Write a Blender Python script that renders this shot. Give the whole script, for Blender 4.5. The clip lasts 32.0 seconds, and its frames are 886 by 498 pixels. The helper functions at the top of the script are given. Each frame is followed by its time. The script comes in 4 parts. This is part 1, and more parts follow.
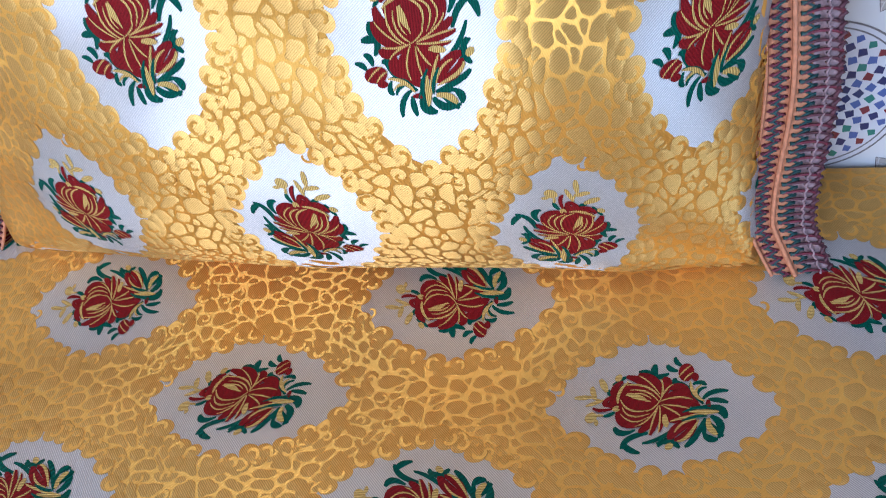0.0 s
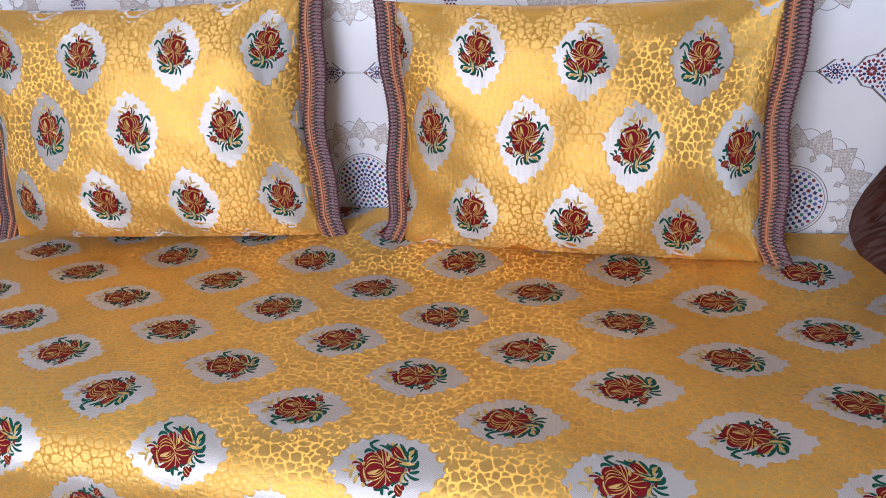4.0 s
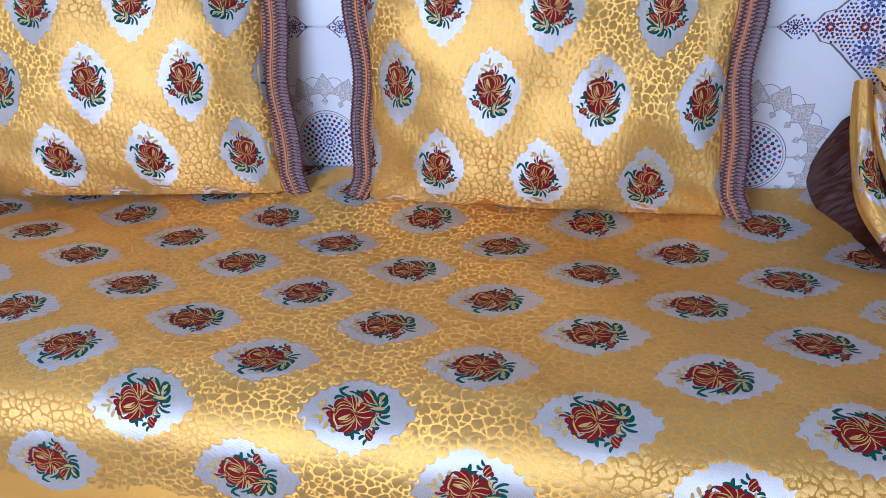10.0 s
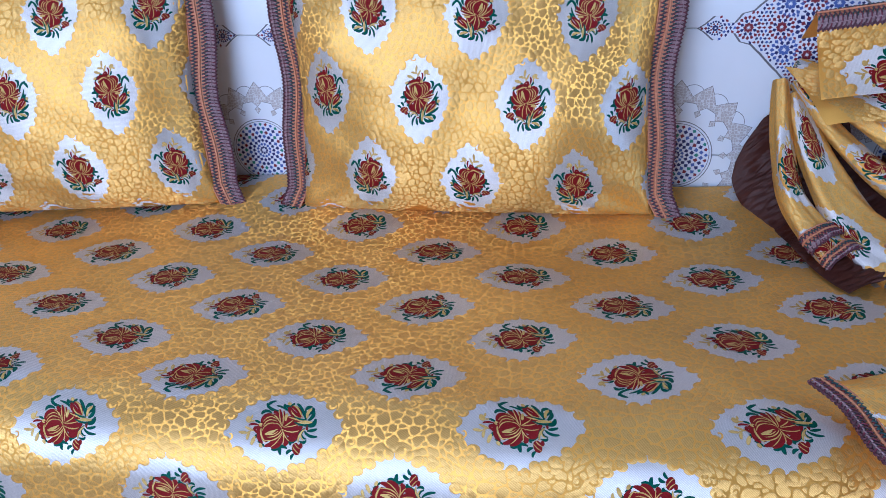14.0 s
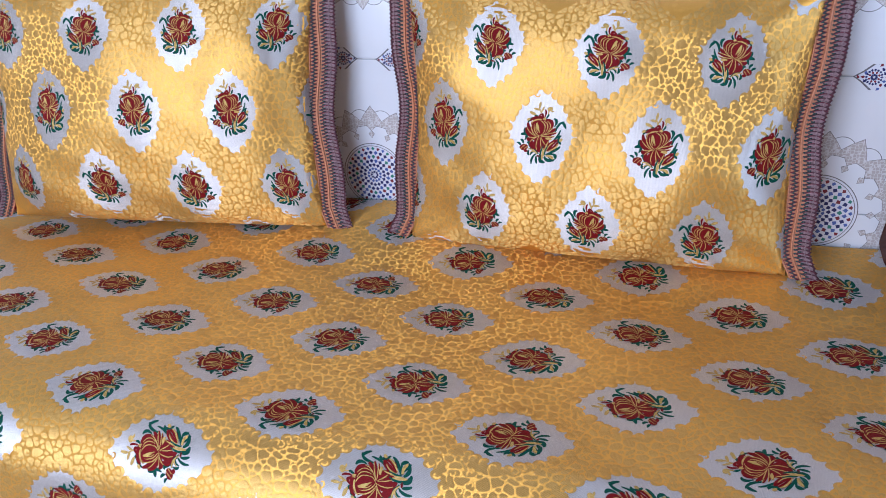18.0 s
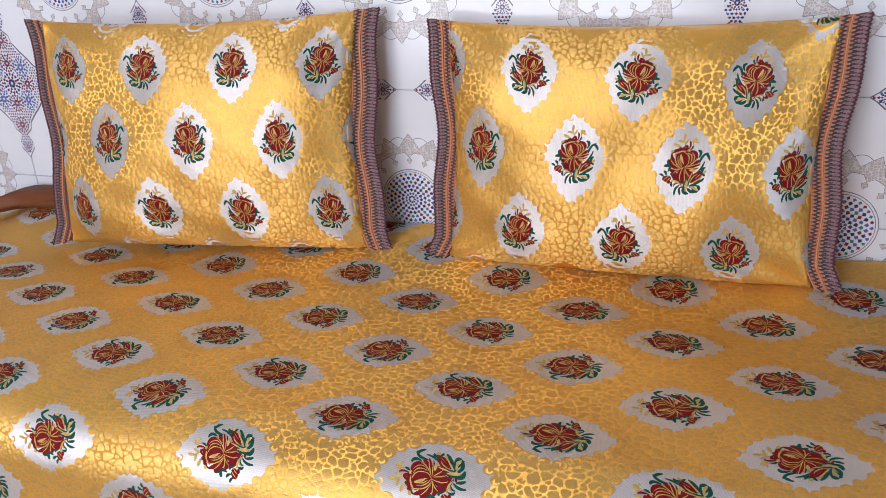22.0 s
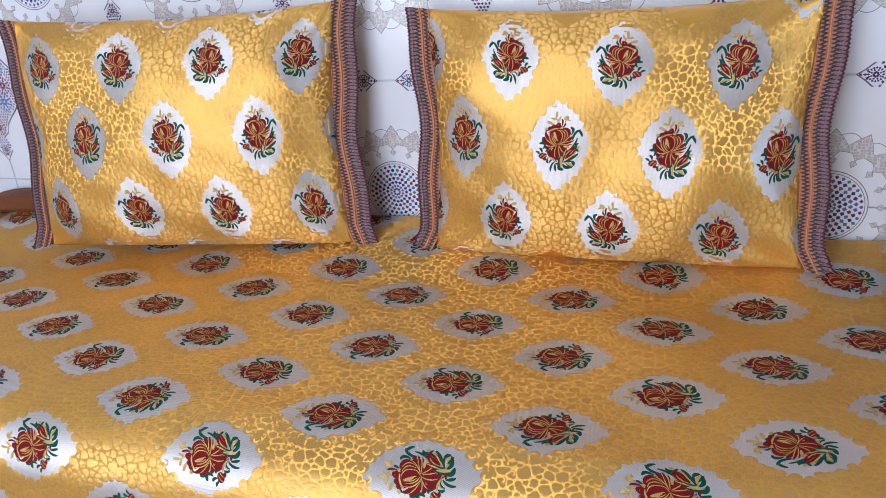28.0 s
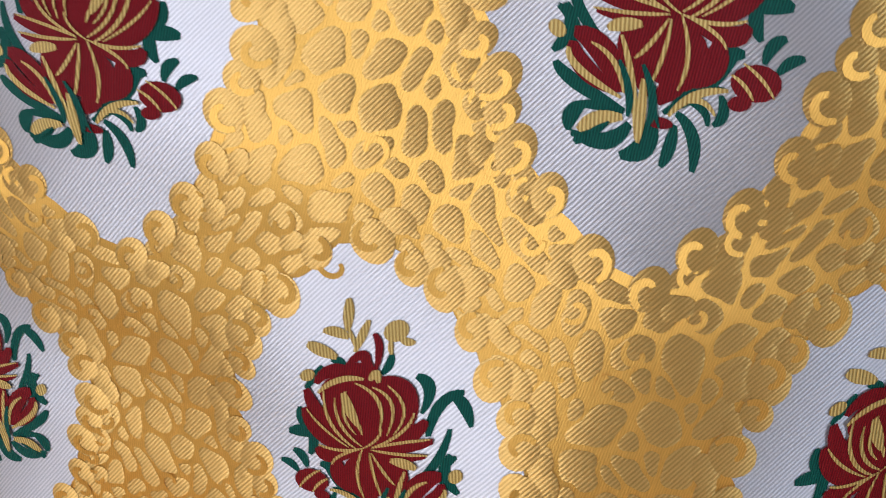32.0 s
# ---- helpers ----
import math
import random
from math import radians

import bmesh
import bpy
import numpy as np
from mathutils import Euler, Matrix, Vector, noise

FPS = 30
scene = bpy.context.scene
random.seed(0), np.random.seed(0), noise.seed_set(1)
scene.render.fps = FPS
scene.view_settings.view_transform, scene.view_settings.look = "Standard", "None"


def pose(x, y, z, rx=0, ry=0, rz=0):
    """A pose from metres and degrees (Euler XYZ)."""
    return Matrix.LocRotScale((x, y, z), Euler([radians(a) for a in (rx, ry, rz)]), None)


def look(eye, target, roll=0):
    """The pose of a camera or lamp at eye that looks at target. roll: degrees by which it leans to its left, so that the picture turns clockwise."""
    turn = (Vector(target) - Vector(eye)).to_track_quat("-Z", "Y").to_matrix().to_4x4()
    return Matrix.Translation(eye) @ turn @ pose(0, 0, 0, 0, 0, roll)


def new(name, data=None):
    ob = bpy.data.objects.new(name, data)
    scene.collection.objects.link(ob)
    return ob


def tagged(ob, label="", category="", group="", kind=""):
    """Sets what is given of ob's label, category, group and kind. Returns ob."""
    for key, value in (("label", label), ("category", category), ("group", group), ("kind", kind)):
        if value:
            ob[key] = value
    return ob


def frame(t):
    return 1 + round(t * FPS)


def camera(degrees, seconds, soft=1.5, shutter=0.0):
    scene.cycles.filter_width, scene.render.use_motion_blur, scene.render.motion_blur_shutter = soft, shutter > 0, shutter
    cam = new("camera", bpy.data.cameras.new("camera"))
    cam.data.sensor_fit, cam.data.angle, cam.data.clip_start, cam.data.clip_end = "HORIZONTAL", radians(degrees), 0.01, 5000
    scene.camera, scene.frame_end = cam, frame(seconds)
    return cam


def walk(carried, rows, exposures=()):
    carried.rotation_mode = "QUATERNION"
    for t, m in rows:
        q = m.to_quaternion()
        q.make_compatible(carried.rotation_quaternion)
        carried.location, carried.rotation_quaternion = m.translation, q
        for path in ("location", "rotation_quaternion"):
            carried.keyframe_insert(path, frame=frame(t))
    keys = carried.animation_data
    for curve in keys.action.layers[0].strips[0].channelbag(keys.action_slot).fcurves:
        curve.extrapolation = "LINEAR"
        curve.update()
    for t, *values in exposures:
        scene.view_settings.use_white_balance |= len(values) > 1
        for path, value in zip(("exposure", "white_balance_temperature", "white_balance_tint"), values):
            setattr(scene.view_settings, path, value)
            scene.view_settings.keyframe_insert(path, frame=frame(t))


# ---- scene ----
cam = camera(59.7, 32.0, soft=0.8, shutter=0.12)
PATH = [
    (0, (-0.028, 0.013, 0.881), (-0.440, 1.394, -0.357), -9.3),
    (0.5, (-0.026, -0.085, 0.936), (-0.547, 1.529, -0.124), -9.6),
    (1, (-0.072, -0.321, 1.034), (-0.579, 1.397, 0.144), -10.6),
    (1.5, (-0.045, -0.501, 1.085), (-0.656, 1.217, 0.262), -7.2),
    (2, (-0.009, -0.649, 1.093), (-0.690, 1.057, 0.301), -5.5),
    (2.5, (-0.023, -0.713, 1.092), (-0.670, 1.007, 0.304), -5.8),
    (3, (-0.064, -0.781, 1.071), (-0.638, 0.957, 0.264), -5.0),
    (3.5, (-0.088, -0.825, 1.066), (-0.644, 0.913, 0.247), -4.1),
    (5.5, (-0.062, -0.817, 1.052), (-0.569, 0.941, 0.244), -4.2),
    (6, (-0.046, -0.798, 1.052), (-0.518, 0.962, 0.228), -5.5),
    (6.5, (-0.046, -0.796, 1.040), (-0.472, 0.968, 0.199), -5.5),
    (7, (-0.056, -0.797, 1.045), (-0.464, 0.965, 0.192), -5.7),
    (7.5, (-0.062, -0.795, 1.039), (-0.455, 0.961, 0.168), -5.6),
    (8, (-0.065, -0.804, 1.037), (-0.461, 0.947, 0.155), -5.0),
    (8.5, (-0.059, -0.793, 1.038), (-0.459, 0.959, 0.159), -4.2),
    (9, (-0.057, -0.794, 1.031), (-0.457, 0.952, 0.143), -3.9),
    (9.5, (-0.074, -0.819, 1.026), (-0.484, 0.929, 0.144), -3.5),
    (10, (-0.102, -0.843, 1.021), (-0.536, 0.905, 0.151), -2.5),
    (10.5, (-0.111, -0.853, 1.033), (-0.565, 0.892, 0.168), -1.4),
    (11, (-0.045, -0.811, 1.057), (-0.495, 0.934, 0.190), -1.5),
    (11.5, (-0.006, -0.732, 1.045), (-0.428, 1.016, 0.170), -2.3),
    (12, (-0.003, -0.731, 1.039), (-0.388, 1.019, 0.152), -2.9),
    (12.5, (-0.021, -0.763, 1.039), (-0.369, 0.986, 0.134), -2.8),
    (13, (-0.056, -0.808, 1.033), (-0.400, 0.949, 0.142), -2.2),
    (13.5, (-0.053, -0.831, 1.039), (-0.405, 0.930, 0.157), -2.7),
    (15.5, (-0.020, -0.731, 1.034), (-0.343, 1.019, 0.123), -3.8),
    (16, (0.006, -0.611, 1.030), (-0.312, 1.137, 0.111), -2.1),
    (16.5, (0.022, -0.565, 1.023), (-0.329, 1.167, 0.087), -1.8),
    (17, (0.016, -0.589, 1.049), (-0.440, 1.124, 0.124), -3.0),
    (17.5, (-0.041, -0.661, 1.058), (-0.591, 1.052, 0.185), -2.9),
    (18, (-0.094, -0.763, 1.058), (-0.671, 0.953, 0.208), -1.9),
    (18.5, (-0.119, -0.830, 1.058), (-0.738, 0.889, 0.246), -2.2),
    (19, (-0.127, -0.856, 1.061), (-0.754, 0.866, 0.258), -2.8),
    (19.5, (-0.124, -0.856, 1.061), (-0.755, 0.872, 0.277), -3.0),
    (20, (-0.114, -0.853, 1.061), (-0.747, 0.879, 0.286), -3.0),
    (20.5, (-0.111, -0.853, 1.057), (-0.734, 0.887, 0.292), -2.9),
    (21, (-0.108, -0.849, 1.053), (-0.736, 0.892, 0.295), -3.2),
    (21.5, (-0.115, -0.852, 1.055), (-0.736, 0.893, 0.300), -2.9),
    (22, (-0.112, -0.850, 1.055), (-0.733, 0.894, 0.297), -2.9),
    (22.5, (-0.112, -0.849, 1.052), (-0.726, 0.896, 0.292), -2.8),
    (23, (-0.112, -0.848, 1.049), (-0.719, 0.898, 0.286), -2.8),
    (23.5, (-0.108, -0.849, 1.047), (-0.718, 0.894, 0.279), -3.0),
    (24, (-0.105, -0.850, 1.047), (-0.714, 0.891, 0.274), -3.0),
    (24.5, (-0.102, -0.851, 1.045), (-0.712, 0.889, 0.270), -3.1),
    (25, (-0.106, -0.852, 1.053), (-0.710, 0.890, 0.278), -3.2),
    (25.5, (-0.101, -0.850, 1.051), (-0.707, 0.892, 0.276), -3.5),
    (27.5, (-0.103, -0.837, 1.051), (-0.706, 0.903, 0.271), -4.1),
    (28, (-0.105, -0.827, 1.050), (-0.709, 0.911, 0.268), -4.5),
    (28.5, (-0.103, -0.790, 1.043), (-0.696, 0.949, 0.252), -4.7),
    (28.7, (-0.090, -0.746, 1.037), (-0.679, 1.004, 0.269), -4.7),
    (29, (-0.032, -0.654, 1.048), (-0.624, 1.119, 0.337), -4.7),
    (29.5, (-0.006, -0.377, 1.016), (-0.597, 1.406, 0.330), -5.9),
    (30, (-0.004, -0.072, 0.973), (-0.620, 1.709, 0.304), -7.0),
    (30.2, (0.003, 0.007, 0.936), (-0.655, 1.769, 0.256), -8.5),
    (30.5, (0.016, 0.157, 0.902), (-0.642, 1.820, 0.006), -6.9),
    (31, (0.024, 0.252, 0.866), (-0.700, 1.700, -0.125), -10.7),
    (31.5, (0.014, 0.258, 0.851), (-0.690, 1.690, -0.181), -10.8),
    (32, (-0.033, 0.222, 0.866), (-0.657, 1.790, -0.008), -7.7),
]
EXPOSURES = [
    (0.0, 0.40, 5400, 14), (1.0, 0.20, 5700, 16), (2.0, 0.10, 7100, 23), (3.5, 0.10, 6800, 21), (6.0, 0.10, 5700, 20), (9.0, 0.08, 5500, 20), (10.0, 0.06, 5400, 20),
    (11.0, 0.06, 5650, 21), (12.0, 0.04, 5500, 19), (13.0, 0.05, 5150, 18), (16.0, 0.13, 5300, 18), (17.0, 0.13, 5250, 19), (18.5, 0.13, 6250, 20), (22.0, 0.08, 7000, 21), (23.0, 0.06, 6450, 18),
    (25.0, 0.06, 6400, 17), (28.0, 0.07, 6350, 18), (29.0, 0.0, 6550, 17), (30.0, -0.24, 7300, 20), (31.0, -0.06, 6400, 14), (32.0, -0.20, 6300, 19),
]
walk(cam, [(t, look(eye, target, roll)) for t, eye, target, roll in PATH], EXPOSURES)

# ---- light ----
world = bpy.data.worlds.new("sky")
scene.world = world
world.use_nodes = True
wn = world.node_tree
sky = wn.nodes.new("ShaderNodeTexSky")
sky.sky_type, sky.sun_disc = "NISHITA", False
sky.sun_elevation, sky.sun_rotation = radians(48), radians(200)
wn.links.new(sky.outputs[0], wn.nodes["Background"].inputs[0])
wn.nodes["Background"].inputs[1].default_value = 0.12

WALL_Y, ROOM_L, ROOM_R, ROOM_F, ROOM_H = 0.58, -2.05, 2.3, -2.5, 2.7


def window_light(name, m, w, h, power, colour):
    data = bpy.data.lights.new(name, "AREA")
    data.shape, data.size, data.size_y, data.energy, data.color = "RECTANGLE", w, h, power, colour
    ob = new(name, data)
    ob.matrix_world = m
    return ob


window_light("window_daylight", look((-1.12, -2.47, 1.42), (-1.12, 0, 1.42)), 1.70, 2.1, 74, (0.74, 0.87, 1.0))
window_light("side_window_daylight", look((2.27, -0.9, 1.1), (0, -0.9, 1.1)), 0.42, 1.3, 27, (0.56, 0.77, 1.0))

# ---- materials ----


def nodes_of(name):
    m = bpy.data.materials.new(name)
    m.use_nodes = True
    return m, m.node_tree, m.node_tree.nodes["Principled BSDF"]


def node(tree, kind, **values):
    n = tree.nodes.new(kind)
    for key, value in values.items():
        n.inputs[key.replace("_", " ")].default_value = value
    return n


def ramp(tree, source, stops):
    r = tree.nodes.new("ShaderNodeValToRGB")
    while len(r.color_ramp.elements) < len(stops):
        r.color_ramp.elements.new(0.5)
    for e, (at, c) in zip(r.color_ramp.elements, stops):
        e.position, e.color = at, (*c, 1)
    tree.links.new(source, r.inputs[0])
    return r


def thread(name, light, dark, rough, metal, aniso, turn, period, angle, relief, blotch=0.12, spec=0.5):
    """A woven thread face: fine slanted ribs of two tones, with the sheen running along the threads."""
    m, t, b = nodes_of(name)
    uv = t.nodes.new("ShaderNodeUVMap")
    rot = t.nodes.new("ShaderNodeMapping")
    rot.inputs["Rotation"].default_value = (0, 0, radians(angle))
    t.links.new(uv.outputs[0], rot.inputs[0])
    wave = node(t, "ShaderNodeTexWave", Scale=0.314 / period, Distortion=0.6, Detail=2.0, Detail_Scale=2.0)
    t.links.new(rot.outputs[0], wave.inputs[0])
    tones = ramp(t, wave.outputs[1], [(0.25, dark), (0.75, light)])
    big = node(t, "ShaderNodeTexNoise", Scale=7.0, Detail=3.0)
    t.links.new(uv.outputs[0], big.inputs[0])
    mix = t.nodes.new("ShaderNodeMix")
    mix.data_type, mix.blend_type = "RGBA", "MULTIPLY"
    mix.inputs[0].default_value = 1.0
    shade = ramp(t, big.outputs[0], [(0.3, (1 - blotch,) * 3), (0.7, (1.0,) * 3)])
    t.links.new(tones.outputs[0], mix.inputs[6])
    t.links.new(shade.outputs[0], mix.inputs[7])
    t.links.new(mix.outputs[2], b.inputs["Base Color"])
    fine = node(t, "ShaderNodeTexNoise", Scale=900.0, Detail=2.0)
    t.links.new(uv.outputs[0], fine.inputs[0])
    add = t.nodes.new("ShaderNodeMath")
    add.operation = "ADD"
    t.links.new(wave.outputs[1], add.inputs[0])
    t.links.new(fine.outputs[0], add.inputs[1])
    bump = node(t, "ShaderNodeBump", Strength=relief, Distance=0.0004)
    t.links.new(add.outputs[0], bump.inputs["Height"])
    t.links.new(bump.outputs[0], b.inputs["Normal"])
    tan = t.nodes.new("ShaderNodeTangent")
    tan.direction_type = "UV_MAP"
    t.links.new(tan.outputs[0], b.inputs["Tangent"])
    b.inputs["Roughness"].default_value = rough
    b.inputs["Metallic"].default_value = metal
    b.inputs["Anisotropic"].default_value = aniso
    b.inputs["Anisotropic Rotation"].default_value = turn
    b.inputs["Specular IOR Level"].default_value = spec
    return m


def plain(name, colour, rough=0.5, metal=0.0, vary=0.15, scale=20.0, relief=0.1, dist=0.002):
    m, t, b = nodes_of(name)
    co = t.nodes.new("ShaderNodeTexCoord")
    n1 = node(t, "ShaderNodeTexNoise", Scale=scale, Detail=6.0)
    t.links.new(co.outputs["Object"], n1.inputs[0])
    r = ramp(t, n1.outputs[0], [(0.3, tuple(c * (1 - vary) for c in colour)), (0.7, tuple(min(1, c * (1 + vary)) for c in colour))])
    t.links.new(r.outputs[0], b.inputs["Base Color"])
    bump = node(t, "ShaderNodeBump", Strength=relief, Distance=dist)
    t.links.new(n1.outputs[0], bump.inputs["Height"])
    t.links.new(bump.outputs[0], b.inputs["Normal"])
    b.inputs["Roughness"].default_value, b.inputs["Metallic"].default_value = rough, metal
    return m


GOLD_GROUND = thread("gold_satin_ground", (1.0, 0.545, 0.115), (0.90, 0.465, 0.085), 0.50, 0.74, 0.94, 0.0, 0.0009, 20, 0.12)
GOLD_CELL = thread("gold_brocade_weft", (0.93, 0.57, 0.175), (0.71, 0.395, 0.100), 0.51, 0.76, 0.92, 0.25, 0.0013, 48, 0.22)
SILVER = thread("silver_white_ground", (0.81, 0.755, 0.735), (0.57, 0.53, 0.515), 0.52, 0.68, 0.92, 0.25, 0.0013, 48, 0.22)
RED = thread("dark_red_thread", (0.25, 0.007, 0.010), (0.12, 0.003, 0.005), 0.55, 0.0, 0.3, 0.25, 0.0009, 10, 0.5, spec=0.12)
GREEN = thread("emerald_thread", (0.003, 0.100, 0.066), (0.001, 0.045, 0.032), 0.55, 0.0, 0.3, 0.25, 0.0009, 10, 0.5, spec=0.12)
LUREX = thread("gold_metal_thread", (0.74, 0.50, 0.16), (0.40, 0.23, 0.05), 0.5, 0.25, 0.3, 0.25, 0.0012, 0, 0.6, spec=0.3)
BROWN_LINING = thread("brown_satin_lining", (0.070, 0.015, 0.007), (0.035, 0.007, 0.004), 0.50, 0.0, 0.6, 0.0, 0.0012, 30, 0.3, spec=0.3)

# ---- helpers for things ----

def mesh_from(name, verts, faces, mats, slots=None, normals=None, uvs=None, smooth=True):
    me = bpy.data.meshes.new(name)
    me.from_pydata([tuple(v) for v in verts], [], faces)
    for m in mats:
        me.materials.append(m)
    if slots is not None:
        me.polygons.foreach_set("material_index", np.array(slots, dtype=np.int32))
    if smooth:
        me.polygons.foreach_set("use_smooth", np.ones(len(faces), dtype=bool))
    if uvs is not None:
        layer = me.uv_layers.new(name="UVMap")
        idx = np.empty(len(me.loops), dtype=np.int32)
        me.loops.foreach_get("vertex_index", idx)
        layer.data.foreach_set("uv", np.asarray(uvs, dtype=np.float32)[idx].ravel())
    me.update()
    if normals is not None:
        me.normals_split_custom_set_from_vertices([tuple(n) for n in normals])
    return me


def part(name, data, material, parent, label=""):
    """Links a bmesh or a mesh as one object under a thing or a part."""
    if isinstance(data, bmesh.types.BMesh):
        me = bpy.data.meshes.new(name)
        data.to_mesh(me)
        data.free()
    else:
        me = data
    if material is not None and not me.materials:
        me.materials.append(material)
    ob = new(name, me)
    ob.parent = parent
    if label:
        tagged(ob, label)
    return ob


# ---- the brocade: one repeat, drawn in cloth coordinates (p across, q up the flower) ----
REP_P, REP_Q = 0.178, 0.291


def ogee(c, s):
    """How far the medallion reaches in a direction."""
    return 1.0 / (abs(c / 0.0555) ** 1.5 + abs(s / (0.074 if s > 0 else 0.083)) ** 1.5) ** (1 / 1.5)


def medallion_outline(n=150):
    """The pale ogee with its scalloped edge."""
    pts = []
    for i in range(n):
        a = 2 * math.pi * i / n
        c, s = math.cos(a), math.sin(a)
        r = ogee(c, s)
        r += 0.0012 - 0.0030 * abs(math.sin(11 * a + 0.3)) ** 0.6 + 0.0012 * math.sin(5 * a + 1.1)
        pts.append((r * c, r * s))
    return np.array(pts)


MEDALLION = medallion_outline()


def strip(line, widths):
    """A curved strip of cloth figure: places and faces."""
    line = np.asarray(line, float)
    d = np.gradient(line, axis=0)
    d /= np.maximum(np.hypot(*d.T), 1e-9)[:, None]
    side = np.stack([-d[:, 1], d[:, 0]], 1) * np.asarray(widths)[:, None] / 2
    n = len(line)
    return np.concatenate([line + side, line - side]), [(i, n + i, n + i + 1, i + 1) for i in range(n - 1)]


def blob(c, rx, ry, turn=0.0, n=12):
    """A filled round piece."""
    a = np.linspace(0, 2 * math.pi, n, endpoint=False)
    x, y = rx * np.cos(a), ry * np.sin(a)
    pts = np.stack([c[0] + x * math.cos(turn) - y * math.sin(turn), c[1] + x * math.sin(turn) + y * math.cos(turn)], 1)
    return np.concatenate([[c], pts]), [(0, 1 + k, 1 + (k + 1) % n) for k in range(n)]


def hook(c, turn, size, hand, wide, n=9, sweep=3.6):
    """The narrow curled slot that makes a lobe read as a scroll."""
    t = np.linspace(0, 1, n)
    a = turn + hand * sweep * t
    r = size * (1.0 - 0.72 * t)
    line = np.stack([c[0] + r * np.cos(a), c[1] + r * np.sin(a)], 1)
    return strip(line, wide * (0.55 + 0.6 * np.sin(math.pi * (0.15 + 0.75 * t))))


def medallion_reach(x, y):
    """Below one inside the medallion whose middle is at the origin."""
    return abs(x / 0.0555) ** 1.5 + abs(y / np.where(y > 0, 0.074, 0.083)) ** 1.5


def nearest_medallion(p, q):
    """How near the closest medallion of the half-drop lattice is: below one inside it."""
    best = np.full(np.shape(p), 9.0)
    for dp, dq in ((0, 0), (0.5, 0.5)):
        x = ((p / REP_P - dp + 0.5) % 1.0 - 0.5) * REP_P
        y = ((q / REP_Q - dq + 0.5) % 1.0 - 0.5) * REP_Q
        best = np.minimum(best, medallion_reach(x, y))
    return best


